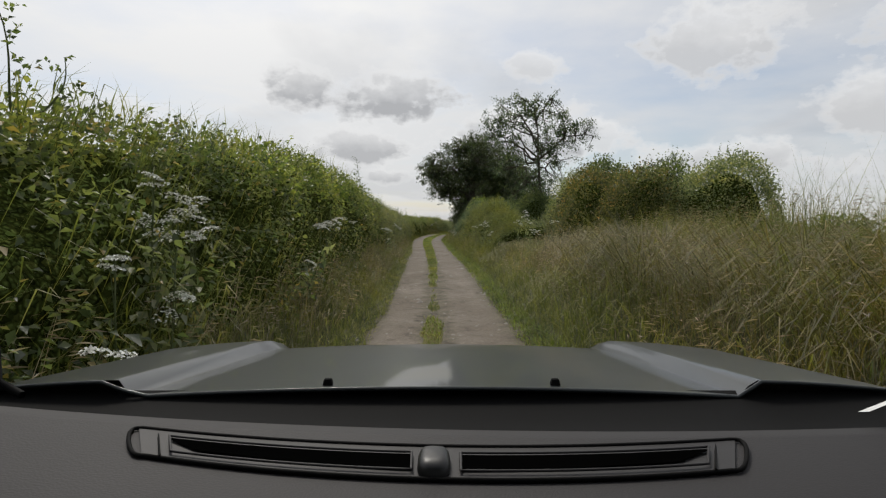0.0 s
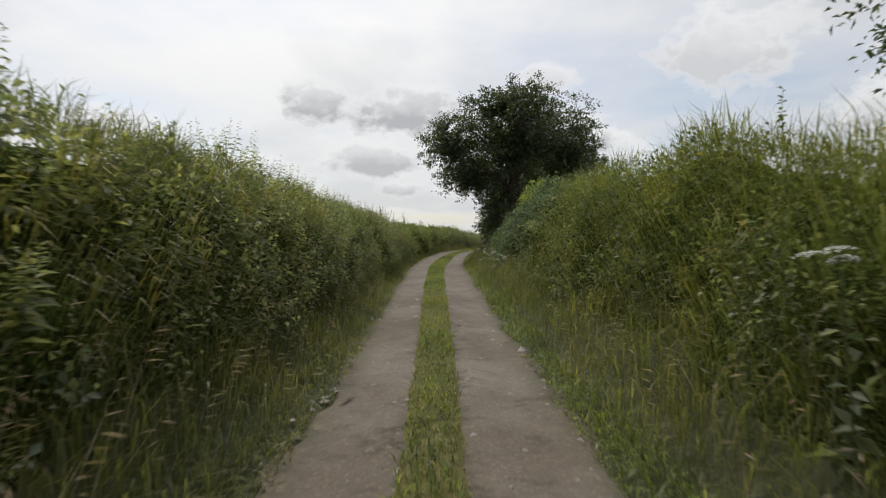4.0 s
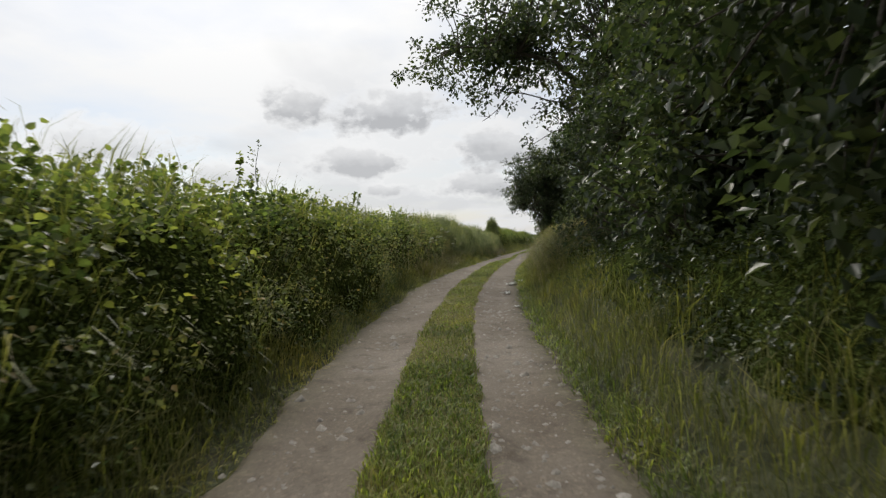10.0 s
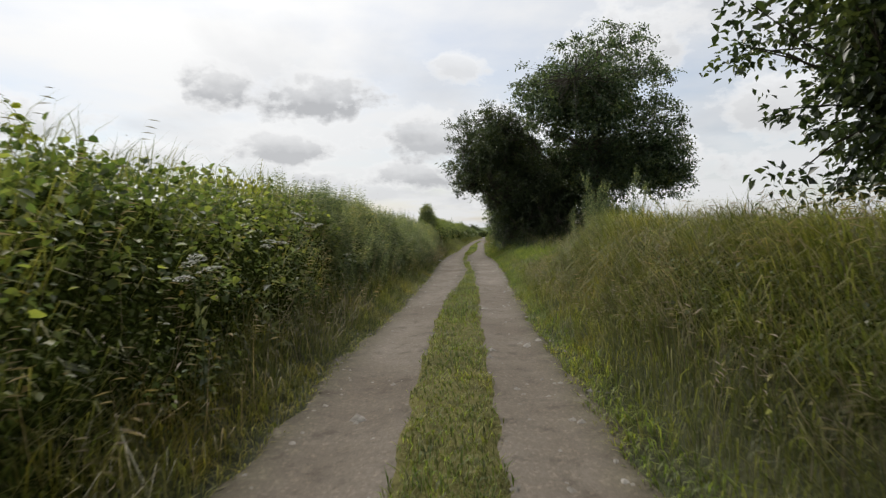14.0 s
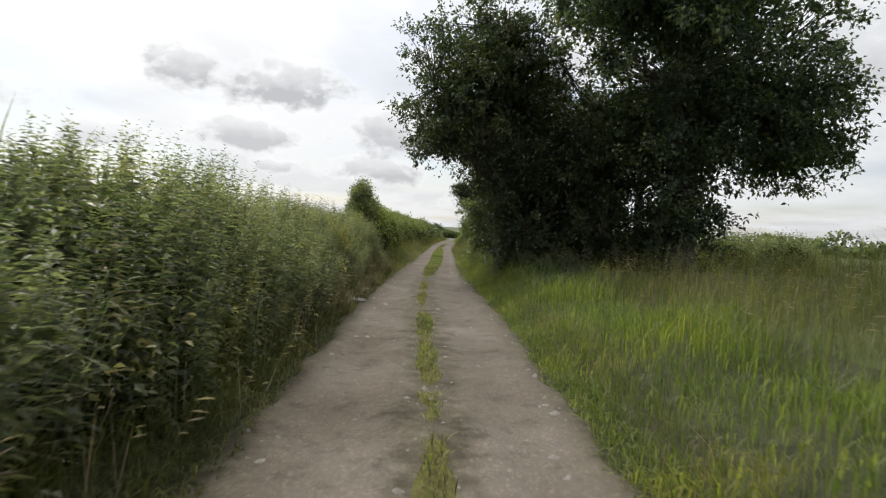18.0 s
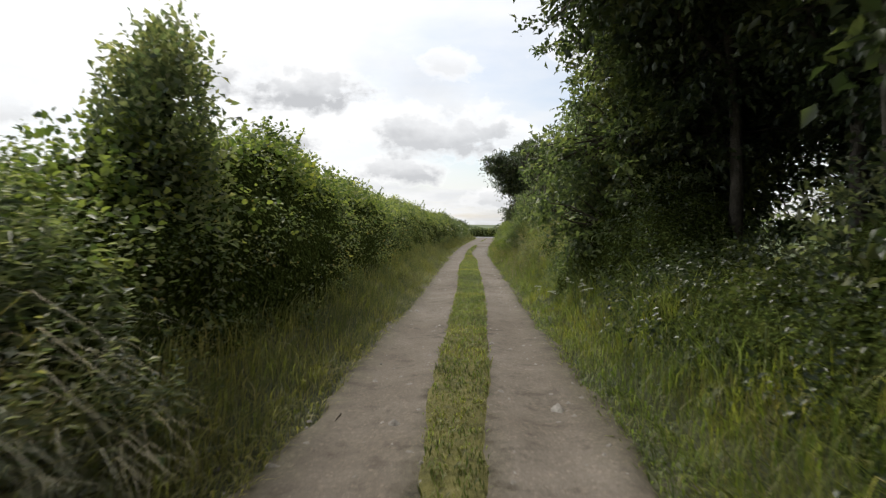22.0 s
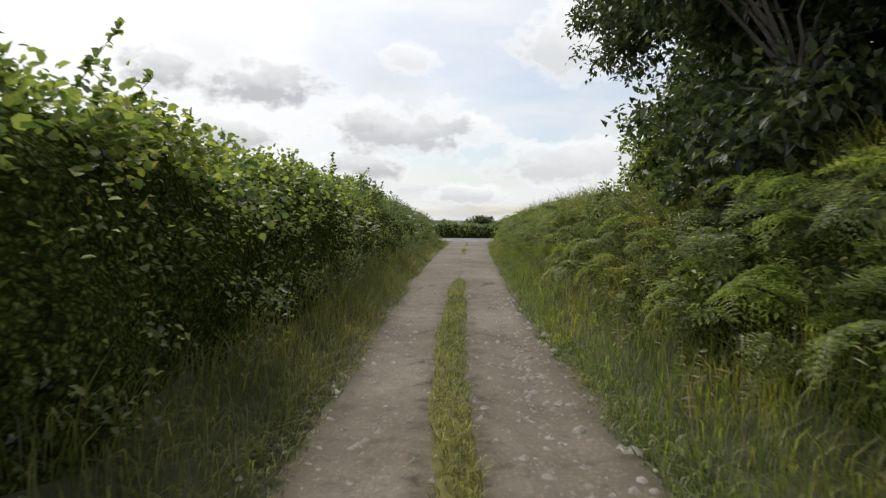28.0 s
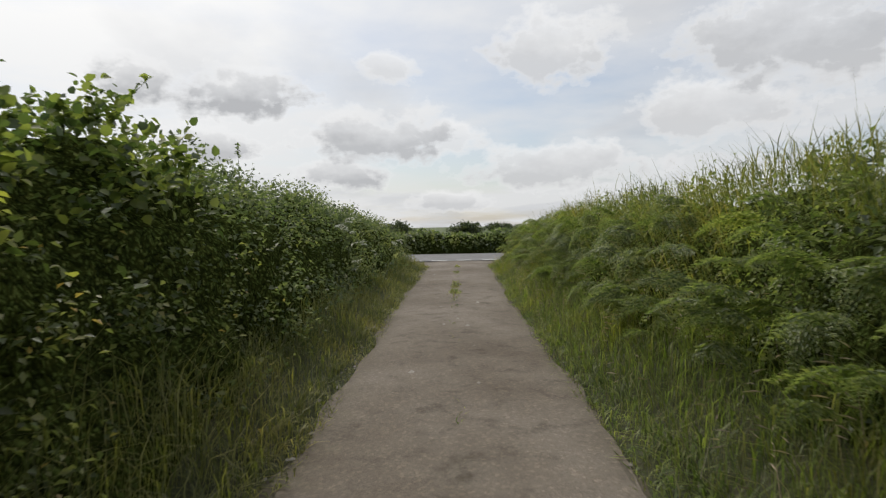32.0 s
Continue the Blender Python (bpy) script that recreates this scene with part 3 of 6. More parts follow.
def hedge(side, y0, y1, foot, mat, label, leaf=0.07, density=2600, seed=1, slope=0.0, shoots=1.0, aspect=0.62, kind_name="hedge", lumpy=1.0, thick=1.0):
    rng = np.random.RandomState(seed)
    broad = mat is M_HAZEL
    blade = round_leaves if broad else kites
    aspect = 0.85 if broad else aspect
    density, leaf = density * (0.44 if broad else 0.55), leaf * 1.12
    yc = (y0 + y1) / 2
    place = (float(lane_x(yc) + side * (foot + 0.8)), yc, float(ground_z(yc, side * (foot + 0.8))))
    thing = root(kind_name, place, label, "hedge", "hedges along the lane")
    shift = np.array(place)
    ny, nv = int((y1 - y0) / 0.22) + 2, 24
    Y, V = np.meshgrid(np.linspace(y0, y1, ny), np.linspace(0, 1, nv), indexing="ij")
    P, _ = hedge_surface(side, Y.ravel(), V.ravel(), foot, 0.23, lumpy, slope, thick)
    i, j = np.meshgrid(np.arange(ny - 1), np.arange(nv - 1), indexing="ij")
    a = (i * nv + j).ravel()
    ring = P.reshape(ny, nv, 3)
    caps = [np.repeat(r.mean(0)[None] * (1, 1, 0.6), nv, 0)[None] for r in (ring[0], ring[-1])]
    P = np.concatenate([caps[0], ring, caps[1]]).reshape(-1, 3)
    i, j = np.meshgrid(np.arange(ny + 1), np.arange(nv - 1), indexing="ij")
    a = (i * nv + j).ravel()
    child("twiggy_core", raw_mesh("twiggy_core", P - shift, np.stack([a, a + 1, a + nv + 1, a + nv], 1), M_CORE, True), thing, "inner shell with leaf shade painted in")
    n = int((y1 - y0) * density)
    nc = n // 26
    y, v = rng.uniform(y0, y1, nc), rng.beta(1.15, 1.25, nc) * 0.80
    v = np.where(rng.rand(nc) < 0.74, v, rng.uniform(0.34, 0.70, nc))
    P, N = hedge_surface(side, y, v, foot, 0.0, lumpy, slope, thick)
    P = P + N * (rng.uniform(-0.17, 0.10, nc) + 0.08 * (rng.rand(nc) > 0.9))[:, None]
    pick = rng.randint(0, nc, n)
    P, N = P[pick], N[pick]
    P = P - N * rng.exponential(0.06, n)[:, None] + rng.normal(size=(n, 3)) * 0.085
    D = N * 0.7 + rng.normal(size=(n, 3)) * 0.6 + (0, 0, -0.15)
    L = leaf * rng.uniform(0.55, 1.25, n)
    high = v[pick] > 0.30 + 0.07 * rng.normal(size=n) if broad else np.ones(n, bool)
    lv, lf = blade(rng, P[high], D[high], L[high], L[high] * aspect)
    child("foliage", raw_mesh("foliage", lv - shift, lf, mat), thing)
    # low leaves: smaller bramble, in a darker colour that paints shade near the foot
    if broad:
        low = ~high
        lv, lf = kites(rng, P[low], D[low], L[low] * 0.72, L[low] * 0.45)
        child("lower_foliage", raw_mesh("lower_foliage", lv - shift, lf, M_BRAMBLE), thing, "small bramble leaves, dulled for the shade low down")
    # long shoots above the top
    ns = int((y1 - y0) * 2.7 * shoots)
    if ns:
        y, v = rng.uniform(y0, y1, ns), rng.uniform(0.36, 0.68, ns)
        P, N = hedge_surface(side, y, v, foot, 0.15, lumpy, slope, thick)
        vs = []
        wood = []
        for p in P:
            hgt = rng.uniform(0.12, 0.42) * (1.0 if rng.rand() > 0.1 else 1.9)
            d = np.array([rng.normal() * 0.25 - side * 0.15, rng.normal() * 0.3, 1.0])
            q = p + d * hgt * np.linspace(0, 1, 5)[:, None] + np.array([rng.normal() * 0.1, rng.normal() * 0.1, 0]) * (np.linspace(0, 1, 5) ** 2)[:, None]
            wood.append(as_tris(*tube(q, np.linspace(0.006, 0.002, 5), 3)))
            m = int(hgt * 58) + 5
            t = rng.uniform(0.15, 1, m)
            base = np.stack([np.interp(t, np.linspace(0, 1, 5), q[:, c]) for c in range(3)], 1)
            dd = rng.normal(size=(m, 3)) * (0.8, 0.8, 0.4) + (0, 0, 0.2)
            Ls = leaf * rng.uniform(0.6, 1.1, m)
            vs.append(blade(rng, base, dd, Ls, Ls * aspect))
        v1, f1 = merged(vs)
        tagged(child("new_growth", raw_mesh("new_growth", v1 - shift, f1, mat), thing), kind="stuff")
        v1, f1 = merged(wood)
        tagged(child("stemwork", raw_mesh("stemwork", v1 - shift, f1, M_STEM), thing), kind="stuff")
    return thing


SECTIONS = (
    # side, from, to, foot, material, label, leaf, density, slope, shoots
    (-1, -8, 8, 1.65, M_BRAMBLE, "tall green bramble and hawthorn hedge beside the lane", 0.060, 2300, 0.80, 1.2),
    (-1, 8, 22, 1.65, M_HAZEL, "leafy hazel and bramble hedge with long shoots", 0.062, 2600, 0.80, 1.4),
    (-1, 22, 36, 1.65, M_NETTLE, "grass-grown hedge bank of nettles and bramble", 0.060, 2300, 0.80, 0.5),
    (-1, 36, 52, 1.65, M_BRAMBLE, "dense bramble hedge bank with pale dry stems", 0.056, 2400, 0.80, 0.8),
    (-1, 52, 66, 1.65, M_HAZEL, "bramble and hazel hedge with round leaves", 0.064, 2500, 0.80, 1.6),
    (-1, 66, 77, 1.65, M_HAZEL, "round-leaved hazel hedge beside the lane", 0.064, 2500, 0.80, 1.1),
    (-1, 77, 103, 1.65, M_NETTLE, "tall nettle and willowherb bank", 0.060, 2200, 0.80, 0.3),
    (-1, 103, 118, 1.65, M_HAZEL, "tall bright green elder and hazel hedge", 0.060, 2600, 0.80, 1.2),
    (-1, 118, 132, 1.65, M_HAZEL, "clipped hedge of bramble and hazel beside the lane", 0.060, 2700, 0.80, 0.6),
    (-1, 132, 146, 1.65, M_HAZEL, "broad-leaved hazel hedge with upright shoots", 0.072, 2400, 0.80, 2.2),
    (-1, 146, 160, 1.65, M_THORN, "clipped hedge running to the road junction", 0.056, 2300, 0.80, 0.6),
    (1, 21, 27, 1.90, M_NETTLE, "low overgrown bank of bramble and nettles", 0.048, 1900, 0.95, 0.2),
    (1, 27, 36, 1.90, M_BRAMBLE, "bramble bank under an ash tree", 0.056, 2300, 0.95, 0.4),
    (1, 36, 47, 1.90, M_ASH, "tall shaded hedge of ash and maple", 0.074, 2600, 0.95, 1.2),
    # oak-leaf colour here stands in for the shade under the trees
    (1, 47, 65, 1.90, M_OAK, "undergrowth coloured dark for the shade beneath oak trees", 0.056, 2000, 0.95, 0.3),
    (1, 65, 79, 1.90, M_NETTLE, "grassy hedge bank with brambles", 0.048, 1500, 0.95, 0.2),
    # M_OAK again, its dark tone painting in the shade of the trees
    (1, 98, 107.4, 1.90, M_OAK, "undergrowth coloured dark for shade at the foot of trees", 0.056, 2000, 0.95, 0.3),
    (1, 107.4, 111.3, 1.90, M_THORN, "dark hawthorn hedge grown tall", 0.048, 2700, 0.95, 0.6),
    (1, 111.3, 121, 1.90, M_BRAMBLE, "bramble and grass hedge bank", 0.056, 2200, 0.95, 0.4),
    (1, 121, 134, 1.90, M_FERN, "bank overgrown with bright bracken and hogweed", 0.048, 2500, 0.95, 0.3),
    (1, 134, 143, 1.90, M_BRAMBLE, "overgrown bank of bramble and hogweed", 0.060, 2200, 0.95, 0.4),
    (1, 143, 160, 1.90, M_FERN, "bank of green bracken and bramble", 0.048, 2600, 0.95, 0.3),
)
for n_sec, (side, y0, y1, foot, mat, label, leaf, dens, slope, shoots) in enumerate(SECTIONS):
    hedge(side, y0, y1, foot, mat, label, leaf, dens, 20 + n_sec, slope, shoots, thick=0.6 if y0 == 103 else 1.0)


# ---- trees ----
def tree(place, crown, trunk_r, leaf_mat, label, leaf=0.11, clumps=150, per=130, seed=1, bare=1.5, clump_r=0.55, lean=(0, 0), limbs=11, category="tree", fill=0.3, aspect=0.6):
    """A tree at place; crown: ellipsoids (x, y, z, rx, ry, rz) relative to its foot."""
    rng = np.random.RandomState(seed)
    clumps, per, clump_r, leaf = int(clumps * 1.7), int(per * 0.46), clump_r * 0.82, leaf * 1.12
    thing = root("tree", place, label, category, "trees beside the lane")
    top = max(c[2] + c[5] * 0.7 for c in crown)
    zs = np.linspace(0, 1, 9)
    axis = np.stack([lean[0] * zs ** 1.5 + 0.12 * np.sin(zs * 5 + seed), lean[1] * zs ** 1.5 + 0.12 * np.cos(zs * 4 + seed), top * zs - 0.15], 1)
    v, f = tube(axis, trunk_r * (1.25 - 1.05 * zs) * (1 + 0.35 * np.exp(-zs * 18)), 12)
    child("trunk", raw_mesh("trunk", v, f, M_BARK, True), thing)
    wt = np.array([c[3] * c[4] * c[5] for c in crown]) ** 0.5
    pick = rng.choice(len(crown), clumps, p=wt / wt.sum())
    C = np.array([c[:3] for c in crown])[pick]
    Rr = np.array([c[3:] for c in crown])[pick]
    d = unit(rng.normal(size=(clumps, 3)))
    rad = rng.uniform(0.45, 1.0, (clumps, 1)) ** 0.5
    Q = C + d * Rr * rad * (1 + 0.26 * lump(d * 3 + seed, 1.0)[:, None])
    # limbs reach from the trunk to spread clumps, twigs from limbs to the rest
    order = rng.permutation(clumps)
    ends = Q[order[:limbs]]
    wood, limb_pts = [], []
    for e in ends:
        t0 = np.clip((e[2] - 0.45 * np.hypot(e[0], e[1])) / top, 0.18 if trunk_r < 0.3 else 0.36, 0.9)
        s = np.array([np.interp(t0, zs, axis[:, c]) for c in range(3)])
        k = np.linspace(0, 1, 7)[:, None]
        q = s + (e - s) * k + np.array([0, 0, 0.12 * np.linalg.norm(e - s)]) * np.sin(k * np.pi) + rng.normal(size=(7, 3)) * 0.12 * k * (1 - k) * 4
        r0 = trunk_r * 0.45 * (1.1 - t0)
        v, f = tube(q, np.linspace(max(r0, 0.05), 0.02, 7), 6)
        child("limb", raw_mesh("limb", v, f, M_BARK, True), thing)
        limb_pts.append(q[2:])
    LP = np.concatenate(limb_pts)
    for e in Q[order[limbs:]]:
        s = LP[np.argmin(((LP - e) ** 2).sum(1))]
        k = np.linspace(0, 1, 4)[:, None]
        q = s + (e - s) * k + rng.normal(size=(4, 3)) * 0.08 * k
        wood.append(as_tris(*tube(q, np.linspace(0.028, 0.008, 4), 3)))
    v, f = merged(wood)
    tagged(child("branchwork", raw_mesh("branchwork", v, f, M_BARK), thing), kind="stuff")
    # each clump is a spray of leafy twigs
    tw = 11
    size = clump_r * rng.uniform(0.6, 1.45, clumps)
    own = np.repeat(np.arange(clumps), tw)
    outward = unit(Q - C)
    td = unit(rng.normal(size=(clumps * tw, 3)) * 0.75 + outward[own] * 0.7 + (0, 0, 0.1)) * (1, 1, 0.72)
    tl = size[own] * rng.uniform(0.45, 1.05, clumps * tw)
    n = int(clumps * per)
    idx = rng.randint(0, clumps * tw, n)
    t = rng.uniform(0.12, 1.0, n)[:, None]
    P = Q[own[idx]] + td[idx] * tl[idx][:, None] * t + rng.normal(size=(n, 3)) * leaf * (0.65 - 0.4 * t) - (0, 0, 0.12) * size[own[idx]][:, None] * t ** 2
    D = td[idx] * 0.55 + rng.normal(size=(n, 3)) * 0.55 + (0, 0, -0.2)
    L = leaf * rng.uniform(0.6, 1.3, n)
    m = int(n * fill * 1.8)
    inner = rng.randint(0, clumps, m)
    q = C[inner] + (Q[inner] - C[inner]) * rng.uniform(0.15, 0.82, (m, 1)) + rng.normal(size=(m, 3)) * 0.25 * clump_r
    Li = leaf * rng.uniform(1.1, 1.6, m)
    v, f = merged([kites(rng, P, D, L, L * aspect), kites(rng, q, rng.normal(size=(m, 3)), Li, Li * 0.7)])
    child("crown", raw_mesh("crown", v, f, leaf_mat), thing)
    return thing


def at(x, y):
    return (x, y, float(ground_z(y, x - lane_x(y))))


tree(at(4.9, 27.6), ((-0.8, 0, 6.2, 1.9, 1.7, 0.9), (0.9, 0.2, 5.5, 1.3, 1.3, 0.9), (-2.1, 0, 5.4, 1.0, 1.0, 0.7), (0.3, 0.2, 4.4, 1.0, 1.0, 0.6), (-0.6, 0, 2.8, 1.3, 1.1, 0.9), (0.5, 0, 1.9, 1.8, 1.4, 1.2), (-2.0, 0, 4.1, 0.8, 0.8, 0.9)), 0.08, M_ASH,
     "slender open-crowned young ash tree on the bank", 0.080, 150, 120, 3, clump_r=0.50, limbs=22, lean=(-0.7, 0), fill=0.10, aspect=0.42)
tree(at(2.7, 54.3), ((0.1, 0, 5.9, 4.5, 4.2, 3.2), (-3.4, -1.0, 5.5, 1.7, 2.0, 1.4), (3.2, 0, 5.2, 1.8, 2.5, 1.9), (-2.3, -0.4, 3.9, 1.6, 1.8, 0.9), (2.2, 0, 3.2, 1.7, 2.0, 0.9), (-0.6, 0, 1.7, 1.2, 1.4, 1.7), (0, 0, 8.0, 2.6, 2.4, 1.2)), 0.36, M_OAK,
     "broad dark oak tree overhanging the lane", 0.115, 330, 115, 4, clump_r=0.82, limbs=18, fill=0.4)
tree(at(4.4, 66.8), ((0.3, 0, 7.2, 4.8, 4.2, 3.4), (-3.4, 0.5, 5.6, 2.5, 2.4, 1.4), (-0.2, 0, 3.4, 2.2, 3.0, 2.4), (1.5, -2.5, 4.2, 3.0, 3.4, 3.2)), 0.34, M_OAK,
     "dark ash tree leaning over the lane", 0.115, 310, 115, 5, clump_r=0.85, limbs=16)
tree(at(6.45, 72.2), ((0, 0, 4.4, 2.2, 2.4, 2.6), (1.6, -1, 3.6, 2.2, 2.0, 2.2), (0.5, 0, 2.2, 1.9, 2.0, 1.4), (0.2, 0, 6.2, 1.7, 1.8, 1.5)), 0.2, M_OAK, "dense dark field maple behind the bank", 0.115, 440, 125, 6, clump_r=0.7, fill=0.7)
tree(at(8.0, 101.0), ((-0.2, 0, 5.4, 3.0, 3.4, 2.8), (-0.6, 0.4, 7.2, 1.8, 2.0, 1.6), (-1.8, 0.4, 5.0, 1.8, 2.2, 1.2), (-2.2, -0.6, 4.0, 1.1, 1.5, 0.8), (-0.8, 0, 6.6, 2.6, 2.4, 2.2), (1.0, 0, 2.0, 1.6, 2.6, 1.9), (2.0, -0.4, 1.7, 2.0, 2.0, 1.7), (3.2, -0.2, 1.8, 1.6, 1.6, 1.7), (2.2, -0.6, 3.7, 1.6, 1.8, 1.4), (-0.2, -1.0, 2.2, 1.2, 1.1, 2.1), (4.2, 4.0, 3.6, 1.8, 2.4, 2.6)), 0.26, M_OAK,
     "dark hornbeam overhanging the lane edge", 0.10, 500, 130, 7, clump_r=0.72, limbs=14)
tree(at(13.0, 99.0), ((0.2, 0, 8.7, 5.1, 5.0, 4.3), (3.2, 0, 5.6, 2.5, 3.0, 2.2), (4.4, 0.3, 4.3, 1.5, 1.8, 1.3), (-1.6, 0, 8.6, 3.6, 3, 2.4), (0, 0, 1.4, 1.2, 1.2, 1.5), (0, 0, 3.2, 1.7, 1.6, 1.9), (0.2, 0, 5.0, 2.2, 2.0, 2.0)), 0.36, M_ASH,
     "great spreading ivy-clad ash tree in the hedge", 0.14, 480, 115, 8, clump_r=0.95, limbs=18)
tree(at(10.9, 109.6), ((0, 0, 4.2, 1.7, 1.6, 2.0), (0.3, 0.6, 3.4, 1.6, 1.2, 1.8), (-0.3, -1.0, 2.4, 1.6, 1.8, 1.6)), 0.2, M_THORN, "tall overgrown hawthorn standing in the hedge", 0.095, 300, 130, 9, clump_r=0.6)
tree(at(12.75, 119.5), ((0, 0, 3.7, 0.8, 0.9, 1.4), (0.8, 0.4, 2.7, 1.2, 1.2, 1.2), (-0.7, 0, 2.0, 1.1, 1.3, 1.1), (1.9, 0.3, 2.0, 1.2, 1.5, 1.0)), 0.09, M_THORN, "small upright hawthorn tree in the bank", 0.075, 170, 115, 10, clump_r=0.44, limbs=16, fill=0.12)
tree(at(15.9, 134.0), ((0, 0, 4.4, 1.9, 2.2, 1.9), (-1.1, 0, 3.9, 1.5, 1.6, 1.0), (-2.0, -0.2, 4.7, 1.0, 1.2, 0.7), (0.9, 0.2, 4.4, 1.3, 1.7, 1.6), (0.3, 0.2, 2.6, 1.7, 1.7, 1.3), (-0.2, -0.4, 1.6, 1.8, 2.0, 1.1)), 0.28, M_OAK, "dark rounded oak tree behind the bank", 0.10, 370, 120, 11, clump_r=0.68)
tree(at(17.7, 132.4), ((0, 0, 2.8, 0.8, 0.9, 1.2), (-0.6, -0.6, 2.9, 0.5, 0.5, 0.8), (0.75, 0.1, 3.5, 0.55, 0.6, 0.45), (-0.2, -0.1, 4.0, 0.75, 0.8, 0.8)), 0.08, M_HAZEL, "bright yellow-green field maple beside a dark oak", 0.09, 110, 100, 64, clump_r=0.45)
tree(at(19.2, 140.4), ((0, 0, 2.8, 0.9, 1.2, 1.7), (0.4, 0.4, 1.6, 1.2, 1.6, 1.2)), 0.1, M_THORN, "ivy-grown hawthorn at the end of a bank", 0.08, 100, 110, 12, clump_r=0.42)
tree(at(10.2, 108.9), ((0, 0, 4.2, 1.5, 1.6, 2.2), (-0.3, 0, 1.8, 1.5, 1.6, 1.4)), 0.15, M_THORN, "dense tall hawthorn above the lane hedge", 0.09, 190, 120, 13, clump_r=0.6)
tree(at(13.9, 102.8), ((0, 0, 5.3, 2.3, 1.6, 1.9), (-2.0, -0.5, 5.1, 1.6, 1.5, 1.6), (2.3, 0.4, 5.2, 1.6, 1.4, 1.6)), 0.18, M_OAK, "dark leafy tree crowded in behind the lane hedge", 0.11, 260, 115, 66, clump_r=0.72, limbs=10, fill=0.45)
for x, y, lean, seed in ((9.9, 103.6, (-0.7, 0.6), 61), (11.2, 105.4, (-0.9, 0.3), 62), (10.6, 107.0, (-0.6, 0.2), 63)):
    tree(at(x, y), ((lean[0], lean[1], 5.9, 2.0, 2.0, 1.7), (lean[0] - 0.3, lean[1], 4.5, 1.6, 1.6, 1.0), (0.6, 0.4, 3.2, 1.3, 1.5, 1.2)), 0.09, M_OAK, "dark leaning tree with a bare grey trunk", 0.11, 150, 115, seed, clump_r=0.7, limbs=8, lean=lean)
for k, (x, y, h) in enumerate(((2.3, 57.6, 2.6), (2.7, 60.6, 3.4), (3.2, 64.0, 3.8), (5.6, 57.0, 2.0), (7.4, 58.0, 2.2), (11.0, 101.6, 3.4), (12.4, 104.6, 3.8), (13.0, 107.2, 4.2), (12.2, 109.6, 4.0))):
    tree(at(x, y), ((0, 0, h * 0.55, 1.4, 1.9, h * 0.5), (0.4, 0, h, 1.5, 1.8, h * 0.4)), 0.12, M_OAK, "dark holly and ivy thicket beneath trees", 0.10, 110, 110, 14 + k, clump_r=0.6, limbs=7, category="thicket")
tree(at(18.2, 137.4), ((0, 0, 4.4, 1.8, 1.9, 2.6), (0.4, 0, 2.2, 1.6, 1.9, 1.5), (-1.4, 1.7, 4.8, 1.1, 1.2, 1.1), (-1.1, 1.2, 6.0, 1.2, 1.3, 1.0)), 0.2, M_OAK, "dark ivy-covered tree at the bank top", 0.105, 190, 110, 18, clump_r=0.6)
tree(at(17.2, 138.6), ((0, 0, 2.2, 0.8, 0.9, 1.2), (-0.3, 0.3, 1.2, 0.8, 0.9, 0.9)), 0.05, M_HAZEL, "bright green hazel bush before dark ivy", 0.085, 60, 100, 65, clump_r=0.38, limbs=9, category="bush")


# ---- bushes, verges and meadow ----
def bush(place, size, mat, label, leaf=0.07, n=5000, seed=1, shoots=25):
    """A free-standing rounded bush with an uneven outline."""
    rng = np.random.RandomState(seed)
    n, leaf = int(n * 1.9), leaf * 0.88
    thing = root("bush", place, label, "bush", "bushes on the bank")
    d = unit(rng.normal(size=(n // 12, 3)) * (1, 1, 0.9) + (0, 0, 0.35))
    d[:, 2] = np.abs(d[:, 2])
    C = d * size * (0.88 + 0.10 * rng.rand(len(d), 1) + 0.13 * lump(d * 2 + seed, 1.6)[:, None])
    pick = rng.randint(0, len(C), n)
    P = C[pick] - d[pick] * (rng.exponential(0.13, (n, 1)) - 0.06) + rng.normal(size=(n, 3)) * 0.10
    L = leaf * rng.uniform(0.6, 1.25, n)
    v, f = kites(rng, P, d[pick] * 0.7 + rng.normal(size=(n, 3)) * 0.6, L, L * 0.6)
    child("foliage", raw_mesh("foliage", v, f, mat), thing)
    u, w = np.meshgrid(np.linspace(0, 2 * np.pi, 17), np.linspace(0, np.pi / 2, 8), indexing="ij")
    q = np.stack([np.cos(u) * np.cos(w), np.sin(u) * np.cos(w), np.sin(w)], -1).reshape(-1, 3)
    q = q * np.array(size) * (0.92 + 0.12 * lump(q * 2 + seed, 1.6)[:, None]) - q * 0.34
    i, j = np.meshgrid(np.arange(16), np.arange(7), indexing="ij")
    a = (i * 8 + j).ravel()
    child("twiggy_core", raw_mesh("twiggy_core", q, np.stack([a, a + 8, a + 9, a + 1], 1), M_CORE, True), thing, "inner shell with leaf shade painted in")
    if shoots:
        parts = []
        for c in C[rng.randint(0, len(C), shoots)]:
            m = 12
            t = np.linspace(0, rng.uniform(0.3, 0.6), m)[:, None]
            Ls = leaf * rng.uniform(0.6, 1.0, m)
            parts.append(kites(rng, c + t * (rng.normal() * 0.15, rng.normal() * 0.15, 1), rng.normal(size=(m, 3)) + (0, 0, 0.4), Ls, Ls * 0.45))
        v, f = merged(parts)
        tagged(child("new_growth", raw_mesh("new_growth", v, f, mat), thing), kind="stuff")
    return thing


